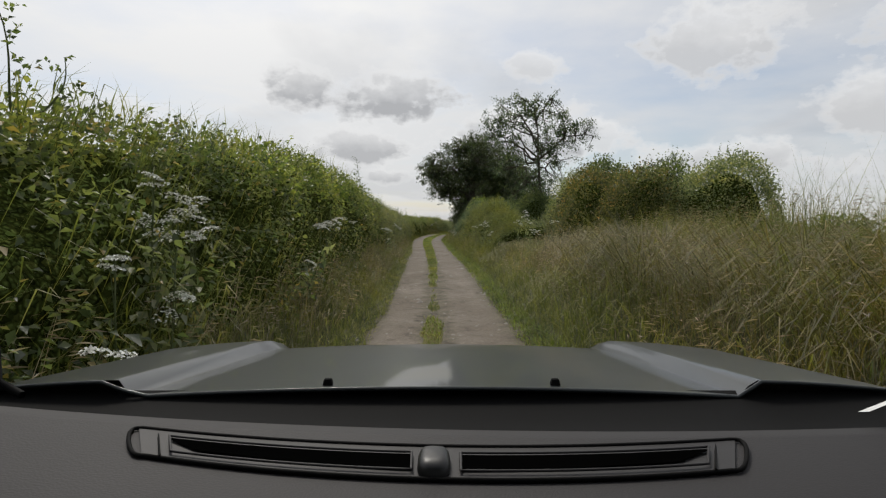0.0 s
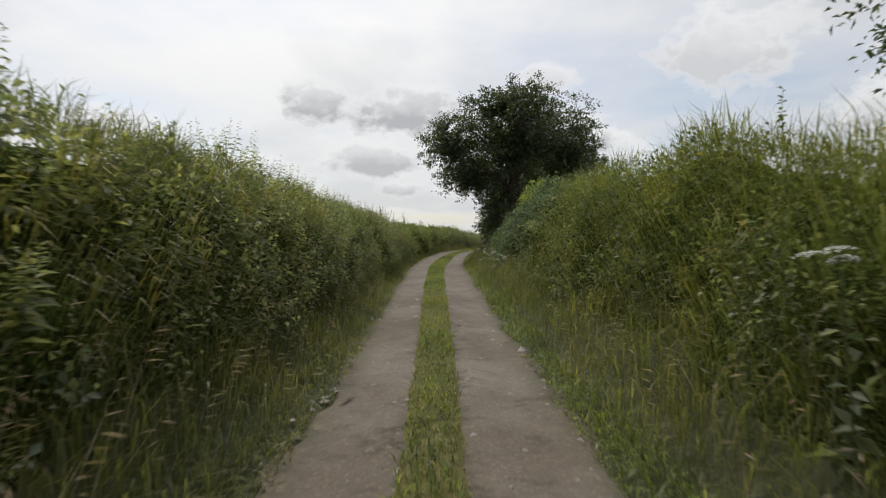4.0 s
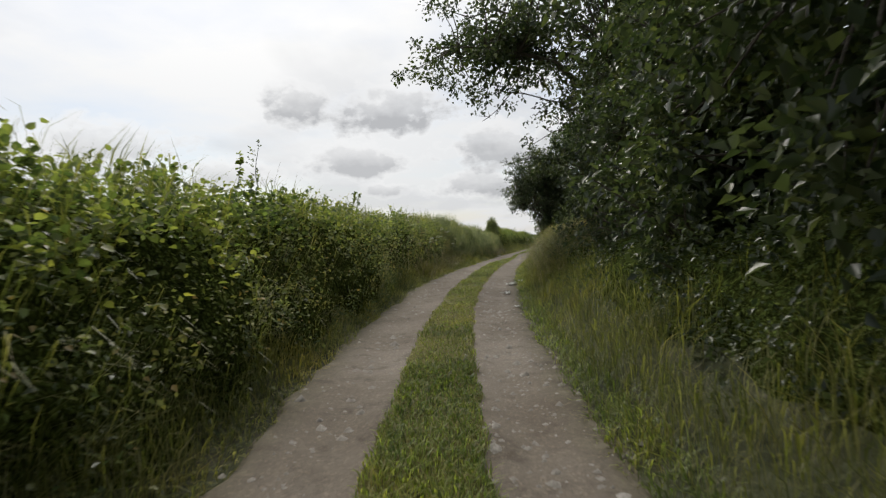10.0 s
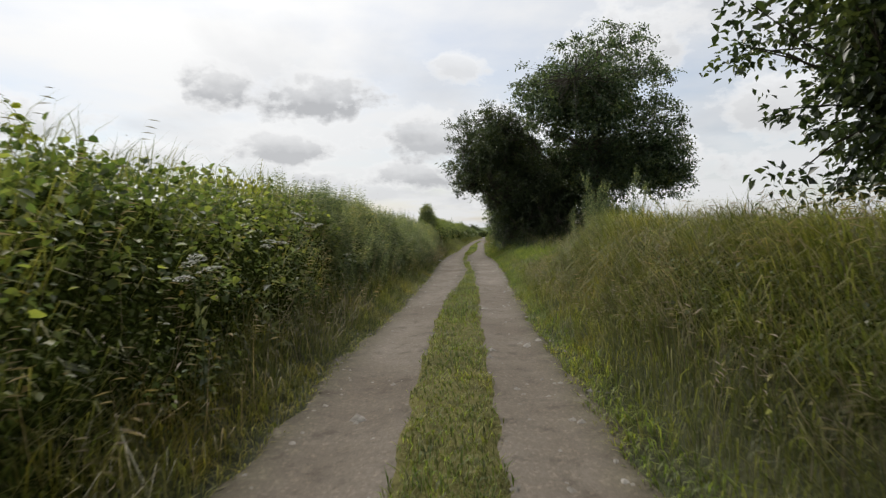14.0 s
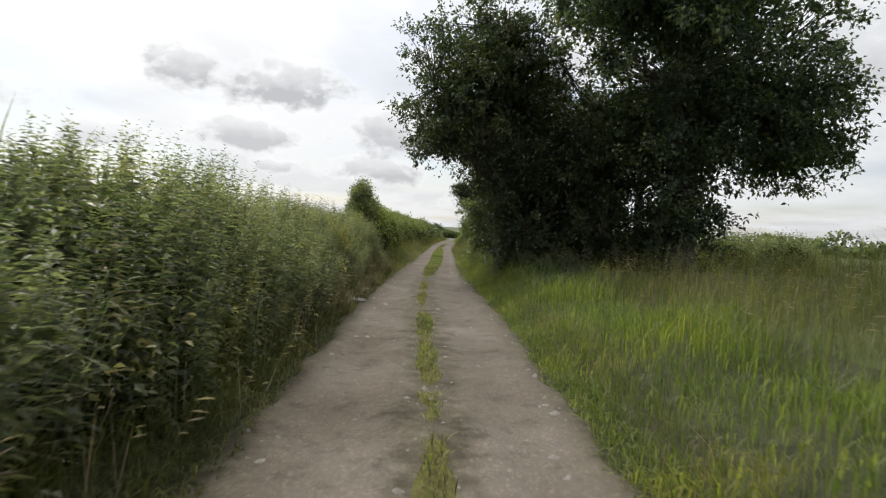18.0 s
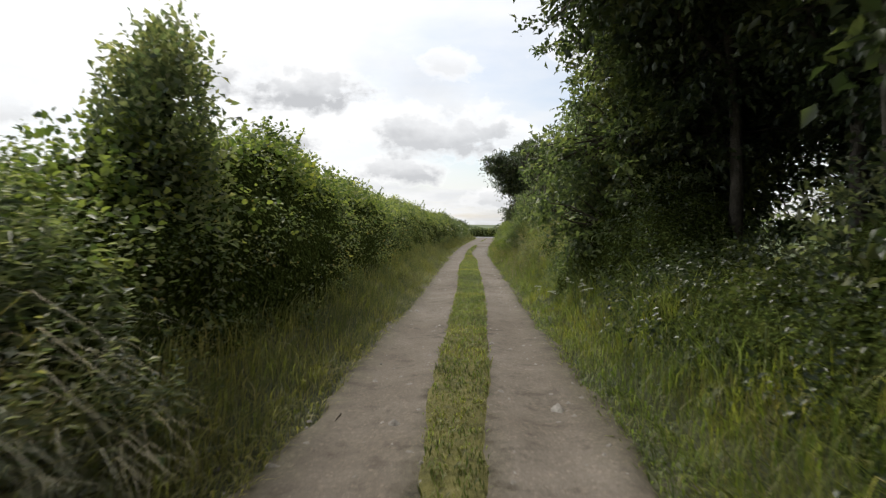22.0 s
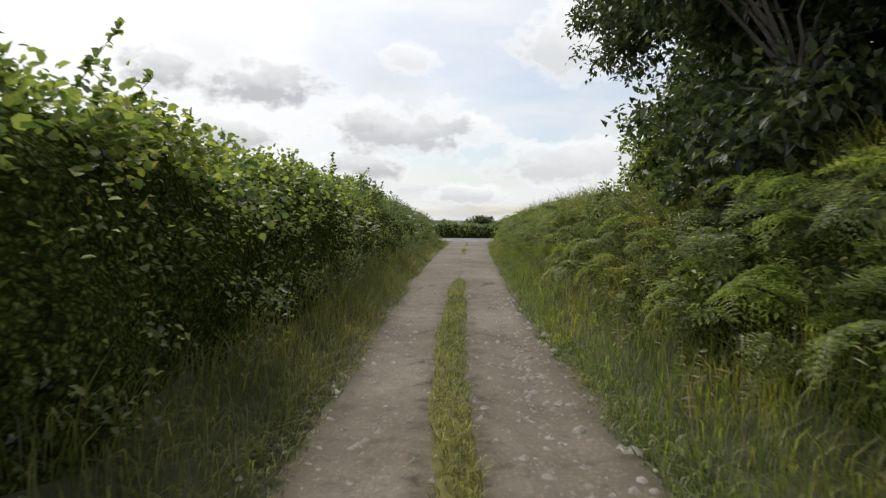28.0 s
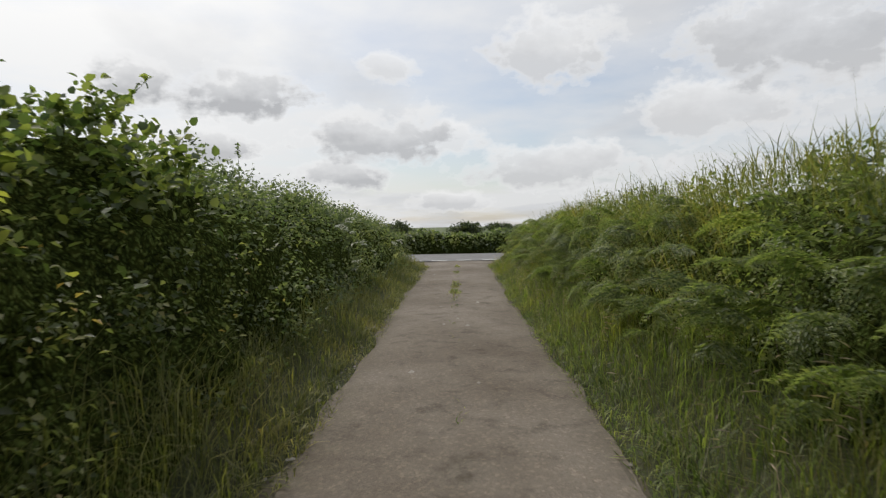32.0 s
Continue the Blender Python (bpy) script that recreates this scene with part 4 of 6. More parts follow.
bush(at(5.7, 19.6), (1.7, 1.8, 3.2), M_THORN, "dense bright green rounded hazel bush", 0.10, 9000, 31, 30)
bush(at(7.4, 15.6), (1.8, 1.9, 3.0), M_NETTLE, "grey-green bushy sallow with upright shoots", 0.085, 9500, 32, 120)
bush(at(5.0, 22.2), (1.4, 1.6, 2.7), M_NETTLE, "yellowing bramble bush on the bank", 0.085, 6000, 33, 10)
bush(at(2.7, 43.2), (1.0, 1.2, 3.1), M_HAZEL, "bright leafy maple bush leaning to the lane", 0.10, 6000, 34, 45)
bush(at(12.1, 121.2), (1.0, 1.3, 2.3), M_THORN, "mixed green hedgerow bush", 0.08, 6000, 36, 25)
bush(at(3.4, 105.3), (0.6, 0.85, 3.0), M_NETTLE, "upright sallow bush standing out of the hedge", 0.10, 5000, 38, 70)


bush(at(6.5, 17.4), (1.5, 1.7, 3.0), M_THORN, "full green bush in the middle of a thicket", 0.095, 8000, 40, 40)
bush(at(4.75, 18.7), (1.4, 2.1, 2.95), M_RUST, "dark reddish bramble bush among white umbels", 0.085, 8000, 41, 30)
bush(at(5.4, 16.0), (1.3, 1.7, 2.5), M_RUST, "dark reddish bramble bush in tall grass", 0.085, 6500, 42, 24)
for bx, by, bw, bh, bs in ((10.6, 103.4, 2.0, 1.9, 51), (14.2, 102.6, 2.2, 1.7, 52), (17.6, 103.4, 2.2, 1.6, 53), (21.4, 104.2, 2.4, 1.7, 54)):
    bush(at(bx, by), (bw, 1.3, bh), M_NETTLE, "low green hedge bush running from trees into the field", 0.11, 3200, bs, 15)
bush(at(4.5, 27.2), (1.3, 1.3, 2.7), M_THORN, "dense green bush at the foot of an ash tree", 0.08, 6000, 37, 20)
bush(at(5.6, 25.2), (1.3, 1.6, 2.9), M_HAZEL, "bright green hazel bush beside an ash tree", 0.10, 7000, 39, 25)


def grass_band(name, side, y0, y1, lat0, lat1, h0, h1, density, mat, label, seed, droop=0.35, width=0.010, lean=0.45, category="grass"):
    """Grass between two offsets from the lane's middle; density in blades for each square metre."""
    rng = np.random.RandomState(seed)
    n = int((y1 - y0) * (lat1 - lat0) * density)
    t = rng.rand(n)
    y = rng.uniform(y0, y1, n)
    lat = lat0 + (lat1 - lat0) * t
    off = side * (lat + (edge(side, y) - 1.12) * np.clip((2.6 - lat) / 1.2, 0, 1))
    keep = lump(np.stack([off, y, 0 * y], 1), 2.1) > -1.5 + 0.5 * rng.rand(n)
    y, off, t = y[keep], off[keep], t[keep]
    n = len(y)
    P = np.stack([lane_x(y) + off, y, ground_z(y, off)], 1)
    h = (h0 + (h1 - h0) * t) * rng.uniform(0.45, 1.15, n) * (1 + 0.30 * lump(P, 1.3) + 0.20 * lump(P, 3.7))
    v, f = blades(rng, P, h, width * rng.uniform(0.6, 1.5, n), lean / (1 + h1), droop)
    return tagged(new(name, raw_mesh(name, v, f, mat)), label, category, "", "stuff")


def seed_heads(side, y0, y1, lat0, lat1, h0, h1, density, seed, label):
    """Tall thin stems, each with a nodding straw-coloured head."""
    rng = np.random.RandomState(seed)
    n = int((y1 - y0) * (lat1 - lat0) * density)
    y, t = rng.uniform(y0, y1, n), rng.rand(n)
    off = side * (lat0 + (lat1 - lat0) * t)
    P = np.stack([lane_x(y) + off, y, ground_z(y, off)], 1)
    h = (h0 + (h1 - h0) * t) * rng.uniform(0.75, 1.2, n)
    lean = rng.normal(size=(n, 3)) * (0.22, 0.22, 0) + (0.05, 0, 1)
    tip = P + lean * h[:, None]
    stem = kites(rng, P, tip - P, np.linalg.norm(tip - P, axis=1), np.full(n, 0.005), 0.0, 0.0)
    parts = [stem]
    for k in range(4):
        L = rng.uniform(0.035, 0.085, n)
        parts.append(kites(rng, tip - lean * 0.05 * k, lean * (6, 6, 0.3) + rng.normal(size=(n, 3)) * (0.8, 0.8, 0.25) + (0.3, 0, -0.1), L * 1.3, L * 0.13))
    v, f = merged(parts)
    return tagged(new("seeding_grass", raw_mesh("seeding_grass", v, f, M_DRY)), label, "grass", "", "stuff")


# fringe along both edges of the lane, then taller growth up the banks
grass_band("verge_grass", -1, -12, 160, 1.02, 1.8, 0.10, 0.5, 330, M_GRASS, "long green and straw verge grass by the lane", 51, 0.9, 0.006, 1.1)
grass_band("verge_grass", 1, -12, 160, 1.02, 1.8, 0.10, 0.5, 330, M_GRASS, "long green verge grass by the lane", 52, 0.9, 0.006, 1.1)
for side, label, seed in ((-1, "short matted grass creeping over the lane's edge", 38), (1, "short bright grass creeping over the lane's edge", 39)):
    grass_band("edge_turf", side, -12, 160, 0.98, 1.42, 0.05, 0.20, 700, M_LUSH if side > 0 else M_GRASS, label, seed, 1.0, 0.011, 1.3)
grass_band("bank_grass", -1, -12, 160, 1.6, 2.4, 0.5, 0.75, 170, M_GRASS, "rank grass and nettles at the hedge foot", 53, 0.8, 0.006, 0.9)
grass_band("bank_grass", 1, 20, 66, 1.7, 2.5, 0.45, 0.7, 190, M_GRASS, "rank grass and nettles at the hedge foot", 54, 0.8, 0.006, 0.9)
grass_band("bank_grass", 1, 95, 143, 1.7, 2.5, 0.45, 0.7, 210, M_GRASS, "rank grass on the hedge bank", 55, 0.8, 0.006, 0.9)
grass_band("meadow_grass", 1, -12, 13, 2.0, 5.2, 0.55, 0.85, 260, M_MEADOW, "lodged golden-brown meadow grass on the bank", 56, 1.0, 0.0048, 1.5)
grass_band("meadow_grass", 1, -12, 13, 1.4, 4.6, 0.40, 0.75, 240, M_GRASS, "tall green meadow grass by the lane", 46, 1.0, 0.0048, 1.3)
grass_band("meadow_grass", 1, 13, 22, 1.4, 3.5, 0.25, 0.45, 260, M_GRASS, "shorter green grass before brambles", 42, 0.9, 0.0065, 1.2)
grass_band("hedge_foot_grass", -1, -10, 160, 1.25, 2.0, 0.25, 0.6, 400, M_GRASS, "dense green grass at the hedge foot", 47, 0.7, 0.008, 0.8)
grass_band("hedge_foot_grass", 1, 20, 80, 1.3, 2.2, 0.25, 0.55, 330, M_GRASS, "dense green grass at the bank foot", 48, 0.7, 0.008, 0.8)
grass_band("hedge_foot_grass", 1, 94, 160, 1.3, 2.4, 0.25, 0.60, 430, M_LUSH, "dense green grass at the bank foot", 49, 0.7, 0.008, 0.8)
# blades take the dark oak-leaf colour to paint in tree shade
grass_band("undergrowth", 1, 94, 104, 2.0, 4.4, 0.4, 0.8, 200, M_OAK, "grass coloured dark for tree shade before undergrowth", 45, 0.5, 0.010, 0.8)
grass_band("undergrowth", 1, 103, 115, 1.6, 2.7, 0.4, 0.7, 230, M_THORN, "nettles and rank grass at the hedge foot", 43, 0.5, 0.012, 0.8)
grass_band("meadow_grass", 1, 63, 82, 1.7, 4.2, 0.45, 0.65, 230, M_GRASS, "tall yellow-green grass on a raised bank", 57, 1.0, 0.0055, 1.5)
grass_band("lush_grass", 1, 80, 98, 1.1, 3.6, 0.18, 0.6, 380, M_LUSH, "low lush bright green grass verge", 58, 0.6, 0.009)
grass_band("field_grass", 1, 79, 96, 3.2, 9.5, 0.95, 1.45, 150, M_GRASS, "tall unmown field grass beyond the verge", 59, 0.9, 0.005, 1.0)
grass_band("field_grass", 1, 76, 108, 9.5, 18, 1.4, 1.55, 55, M_GRASS, "tall unmown grass further into the field", 44, 0.9, 0.008, 1.0)
grass_band("bank_top_grass", -1, 22, 38, 2.0, 3.3, 0.85, 1.2, 90, M_STRAW, "tall grass growing over a hedge bank", 60, 0.8, 0.006)
grass_band("bank_top_grass", -1, 76, 103, 1.8, 3.2, 0.8, 1.2, 40, M_NETTLE, "tall grass and nettles over a hedge bank", 61, 0.8, 0.006)
grass_band("bank_grass", 1, 117, 134, 1.9, 3.3, 0.45, 0.75, 100, M_GRASS, "tall rank bright grass on the hedge bank", 62, 0.9, 0.005, 1.0)
grass_band("bank_grass", 1, 141, 160, 1.6, 3.0, 0.35, 0.62, 190, M_LUSH, "lush tall grass among bracken", 63, 0.9, 0.005, 1.0)


def face_grass(side, y0, y1, foot, slope, density, mat, label, seed, size=0.45):
    """Grass rooted all over the face of a hedge bank, arching outwards."""
    rng = np.random.RandomState(seed)
    n = int((y1 - y0) * density)
    y, v = rng.uniform(y0, y1, n), rng.uniform(0.02, 0.62, n)
    keep = lump(np.stack([0 * y, y, v * 3], 1), 1.9) > -0.5 + 0.4 * rng.rand(n)
    P, N = hedge_surface(side, y[keep], v[keep], foot, 0.1, 1.0, slope)
    n = len(P)
    h = size * rng.uniform(0.5, 1.3, n)[:, None]
    out = unit(N * (1, 1, 0.2) + rng.normal(size=(n, 3)) * (0.45, 0.45, 0.1))
    s = unit(np.cross(out, (0, 0, 1.0)))
    w = 0.0045 * rng.uniform(0.6, 1.4, (n, 1))
    mid = P + out * h * 0.32 + (0, 0, 0.55) * h
    tip = mid + out * h * 0.4 + (0, 0, 0.35) * h * rng.uniform(-0.9, 0.8, (n, 1))
    q = np.stack([P, mid - s * w, mid + s * w, tip], 1).reshape(-1, 3)
    i = np.arange(n)[:, None] * 4
    me = raw_mesh("arching_grass", q, np.concatenate([i + (0, 2, 1), i + (1, 2, 3)], 1).reshape(-1, 3), mat)
    tagged(new("arching_grass", me), label, "grass", "", "stuff")


def lodged_grass(side, y0, y1, lat0, lat1, h0, h1, density, mat, label, seed, drop=0.0):
    """Long grass laid over in swathes: neighbouring blades lean the same way."""
    rng = np.random.RandomState(seed)
    n = int((y1 - y0) * (lat1 - lat0) * density)
    y, t = rng.uniform(y0, y1, n), rng.rand(n)
    off = side * (lat0 + (lat1 - lat0) * t)
    P = np.stack([lane_x(y) + off, y, ground_z(y, off) - drop], 1)
    way = 2.2 * lump(P, 0.6) + 1.3 * lump(P, 2.1) + rng.normal(size=n) * 0.6 + (np.pi if side > 0 else 0)
    out = np.stack([np.cos(way), np.sin(way), 0 * way], 1)
    s = np.stack([-np.sin(way), np.cos(way), 0 * way], 1)
    h = (h0 + (h1 - h0) * t)[:, None] * rng.uniform(0.55, 1.2, (n, 1)) * (1 + 0.25 * lump(P, 1.1)[:, None] + 0.2 * lump(P, 2.9)[:, None])
    w = rng.uniform(0.002, 0.0045, (n, 1))
    low, high = P + out * h * 0.16 + (0, 0, 0.55) * h, P + out * h * 0.5 + (0, 0, 0.80) * h
    tip = P + out * h * rng.uniform(0.85, 1.15, (n, 1)) + (0, 0, 1) * h * rng.uniform(0.35, 0.75, (n, 1))
    q = np.stack([P - s * w * 0.6, P + s * w * 0.6, low + s * w, low - s * w, high + s * w * 0.9, high - s * w * 0.9, tip], 1).reshape(-1, 3)
    i = np.arange(n)[:, None] * 7
    f = np.concatenate([i + (0, 1, 2), i + (0, 2, 3), i + (3, 2, 4), i + (3, 4, 5), i + (5, 4, 6)], 1).reshape(-1, 3)
    tagged(new("lodged_grass", raw_mesh("lodged_grass", q, f, mat)), label, "grass", "", "stuff")


def leafy_stand(side, y0, y1, foot, slope, n, h0, h1, mat, label, seed, v0=0.02, v1=0.62):
    """Upright nettles and willowherb crowded over a bank: thin stems with paired drooping leaves."""
    rng = np.random.RandomState(seed)
    y, v = rng.uniform(y0, y1, n), rng.uniform(v0, v1, n)
    P, N = hedge_surface(side, y, v, foot, 0.12, 1.0, slope)
    h = rng.uniform(h0, h1, n) * (1 + 0.25 * lump(P, 0.8))
    up = unit(np.array([0, 0, 1.0]) + N * (0.22, 0.22, 0) + rng.normal(size=(n, 3)) * (0.10, 0.10, 0))
    parts = [kites(rng, P, up, h, np.full(n, 0.008), 0.0, 0.0)]
    k = 30
    t = np.tile(np.linspace(0.12, 1.0, k), n) + rng.normal(size=n * k) * 0.015
    own = np.repeat(np.arange(n), k)
    a = np.tile(np.arange(k) * 2.4, n) + np.repeat(rng.uniform(0, 6.28, n), k) + rng.normal(size=n * k) * 0.3
    D = np.stack([np.cos(a), np.sin(a), 0.75 * t - 0.35 + rng.normal(size=n * k) * 0.15], 1)
    L = 0.135 * (1.12 - 0.85 * t) * rng.uniform(0.7, 1.2, n * k)
    parts.append(kites(rng, P[own] + up[own] * (h[own] * t)[:, None], D, L, L * 0.34))
    v1, f1 = merged(parts)
    tagged(new("nettle_stand", raw_mesh("nettle_stand", v1, f1, mat)), label, "wild plants", "", "stuff")


leafy_stand(-1, 76, 103, 1.65, 0.8, 2300, 0.38, 0.72, M_NETTLE, "grey-green nettles and willowherb crowding a bank", 401)
leafy_stand(-1, 24, 50, 1.65, 0.8, 420, 0.35, 0.7, M_NETTLE, "nettles standing among brambles on a bank", 402)
leafy_stand(1, 116, 142, 1.9, 0.95, 240, 0.3, 0.6, M_NETTLE, "nettles standing out of the hedge bank", 403)
lodged_grass(1, -10, 13.5, 2.0, 5.4, 0.75, 1.0, 170, M_MEADOW, "lodged straw-gold meadow grass in swathes", 404)
lodged_grass(1, 13.5, 22, 1.6, 3.4, 0.3, 0.5, 170, M_STRAW, "low straw-gold grass before brambles", 412)
lodged_grass(1, -10, 13.5, 1.35, 5.0, 0.4, 0.9, 150, M_GRASS, "green meadow grass leaning over the verge", 405)
lodged_grass(1, 63, 82, 1.7, 4.0, 0.5, 0.75, 170, M_STRAW, "yellowed grass laid over a raised bank", 406)
lodged_grass(1, 63, 82, 1.5, 4.0, 0.4, 0.75, 130, M_GRASS, "green grass laid over a raised bank", 410)
lodged_grass(-1, -10, 24, 1.25, 2.0, 0.3, 0.6, 170, M_STRAW, "pale grass leaning out of the hedge foot", 407)
lodged_grass(-1, 68, 76, 1.3, 2.2, 0.3, 0.6, 130, M_STRAW, "pale grass leaning out of the hedge foot", 408)
lodged_grass(-1, 92, 103, 1.4, 2.2, 0.35, 0.7, 150, M_STRAW, "pale grass leaning out of the bank", 409)
face_grass(-1, -10, 22, 1.65, 0.8, 250, M_GRASS, "thin arching grass among brambles", 64)
face_grass(-1, 22, 52, 1.65, 0.8, 420, M_GRASS, "green grass arching over a hedge bank", 65, 0.36)
face_grass(-1, 22, 52, 1.65, 0.8, 420, M_STRAW, "dry grass arching over a hedge bank", 411, 0.38)
face_grass(-1, 52, 76, 1.65, 0.8, 250, M_GRASS, "thin arching grass on the hedge face", 66)
face_grass(-1, 76, 103, 1.65, 0.8, 260, M_NETTLE, "arching grass over a nettle bank", 67)
face_grass(1, 21, 36, 1.9, 0.95, 1000, M_GRASS, "straw-coloured grass arching over a bramble bank", 68)
face_grass(1, 65, 79, 1.9, 0.95, 900, M_GRASS, "yellow-green grass arching over a bank", 69)
face_grass(1, 112, 143, 1.9, 0.95, 500, M_GRASS, "green grass arching out of the hedge bank", 70)
face_grass(1, 143, 160, 1.9, 0.95, 600, M_GRASS, "grass arching out among bracken", 78)
grass_band("tall_meadow_grass", 1, 1, 17, 4.0, 6.5, 1.15, 1.5, 230, M_GRASS, "tall thin meadow grass standing above the bank", 79, 0.5, 0.0045)
seed_heads(1, 2, 14, 3.8, 6.0, 0.95, 1.3, 26, 80, "tall pale seed heads above the bank")
seed_heads(1, -10, 14, 1.5, 4.6, 0.55, 0.85, 40, 71, "tall straw-coloured seeding meadow grass")
seed_heads(-1, -8, 36, 1.2, 2.0, 0.5, 0.8, 22, 72, "nodding straw-coloured seed heads by the hedge")
seed_heads(1, 24, 50, 1.3, 2.3, 0.5, 0.8, 16, 73, "straw-coloured seed heads on the bank")
seed_heads(1, 62, 82, 1.5, 3.6, 0.5, 0.75, 34, 74, "tall straw-coloured seed heads on the bank")
seed_heads(-1, 66, 100, 1.3, 2.8, 0.6, 1.6, 14, 75, "pale seed heads over the nettle bank")
seed_heads(1, 80, 100, 3.0, 8.0, 0.8, 1.1, 4, 76, "pale seed heads in the field grass")
seed_heads(1, 112, 142, 1.4, 3.0, 0.6, 1.2, 16, 77, "pale seed heads along the hedge bank")
seed_heads(1, 142, 160, 1.3, 2.4, 0.4, 0.75, 14, 78, "pale seed heads among bracken")

STRIP_Y = (-30, 0, 8, 9, 14, 18, 22, 32, 45, 60, 66, 78, 81, 86, 92, 97, 101, 105, 112, 124, 127, 134, 138, 141, 142, 150, 152, 154, 158, 163)
STRIP_A = (.35, .25, .35, .1, .2, .6, .65, .9, 1, 1, .85, .9, .5, .3, .45, .2, .15, 1, 1, 1, .7, .5, .55, .4, 0, 0, .5, 0, 0, 0)


def strip_cover(y, off):
    """How thickly grass covers the lane's middle: below zero it is bare."""
    amount, w = np.interp(y, STRIP_Y, STRIP_A), np.interp(y, fine_y, MW)
    P = np.stack([off, y, 0 * y], -1).reshape(-1, 3)
    d = np.abs(off - strip_mid(y)) / w
    return amount * 1.25 - d ** 2 * 0.9 + 0.28 * lump(P, 3.0).reshape(y.shape) * (1.15 - amount) + 0.16 * lump(P, 9.0).reshape(y.shape) - 0.12


def centre_strip():
    """A low turf mound down the lane's middle with short blades on it, thin where the lane is worn."""
    Y, S = np.meshgrid(np.arange(-12, 160, 0.12), np.linspace(-0.5, 0.5, 17), indexing="ij")
    O = strip_mid(Y) + S
    Z = lane_profile(Y, O) + np.clip(strip_cover(Y, O), -0.3, 0.35) * 0.10 - 0.004
    nr, nc = Y.shape
    i, j = np.meshgrid(np.arange(nr - 1), np.arange(nc - 1), indexing="ij")
    a = (i * nc + j).ravel()
    me = raw_mesh("centre_turf", np.stack([lane_x(Y) + O, Y, Z], -1).reshape(-1, 3), np.stack([a, a + 1, a + nc + 1, a + nc], 1), M_TURF, True)
    tagged(new("centre_turf", me), "matted yellow-green turf down the lane's middle", "grass", "", "stuff")
    for mat, n, y0, y1, seed, label in ((M_LUSH, 75000, -12, 160, 81, "short green grass strip down the lane's middle"), (M_GRASS, 110000, -12, 160, 83, "yellowed short grass down the lane's middle"),
                                        (M_LUSH, 26000, 38, 57, 84, "thick bright green grass on the lane's middle"), (M_LUSH, 14000, 107, 123, 85, "thick bright green grass on the lane's middle")):
        rng = np.random.RandomState(seed)
        y, off = rng.uniform(y0, y1, n), rng.uniform(-0.5, 0.5, n)
        off = off + strip_mid(y)
        keep = strip_cover(y, off) > rng.uniform(-0.1, 0.35, n)
        y, off = y[keep], off[keep]
        P = np.stack([lane_x(y) + off, y, lane_profile(y, off) - 0.01 + np.clip(strip_cover(y, off), 0, 0.35) * 0.09], 1)
        v, f = blades(rng, P, rng.uniform(0.03, 0.09, len(y)) * (1 + 0.4 * lump(P, 2.2)), rng.uniform(0.007, 0.014, len(y)), 0.9, 0.7)
        tagged(new("centre_grass", raw_mesh("centre_grass", v, f, mat)), label, "grass", "", "stuff")


centre_strip()


def loose_stones():
    """Flints and broken tarmac crumbs lying on the lane."""
    rng = np.random.RandomState(82)
    n = 9500
    y = rng.uniform(-8, 160, n)
    off = np.where(rng.rand(n) < 0.6, rng.normal(size=n) * 0.5, np.sign(rng.normal(size=n)) * rng.normal(1.02, 0.1, n))
    heap = rng.rand(n) < 0.32
    y = np.where(heap, np.where(rng.rand(n) < 0.55, rng.normal(56, 6, n), rng.normal(135, 3.5, n)), y)
    off = np.where(heap, strip_mid(y) + np.where(rng.rand(n) < 0.75, 0.75, -0.8) + rng.normal(size=n) * 0.2, off)
    P = np.stack([lane_x(y) + off, y, lane_profile(y, off)], 1)
    r = rng.gamma(2.2, 0.0075, n)
    base = np.array([(1, 0, 0), (0.3, 0.95, 0), (-0.8, 0.6, 0), (-0.8, -0.6, 0), (0.3, -0.95, 0), (0.1, 0, 0.7)])
    tri = np.array([(0, 1, 5), (1, 2, 5), (2, 3, 5), (3, 4, 5), (4, 0, 5)])
    a = rng.uniform(0, 6.28, n)
    rot = np.stack([np.stack([np.cos(a), -np.sin(a), 0 * a], 1), np.stack([np.sin(a), np.cos(a), 0 * a], 1), np.stack([0 * a, 0 * a, 1 + 0 * a], 1)], 1)
    v = np.einsum("nij,kj->nki", rot, base) * (r[:, None] * rng.uniform(0.6, 1.4, (n, 6)))[..., None] + P[:, None] - (0, 0, 0.004)
    f = (np.arange(n)[:, None, None] * 6 + tri).reshape(-1, 3)
    tagged(new("loose_stones", raw_mesh("loose_stones", v.reshape(-1, 3), f, M_STONE)), "pale loose stones scattered on the lane", "stones", "", "stuff")


loose_stones()


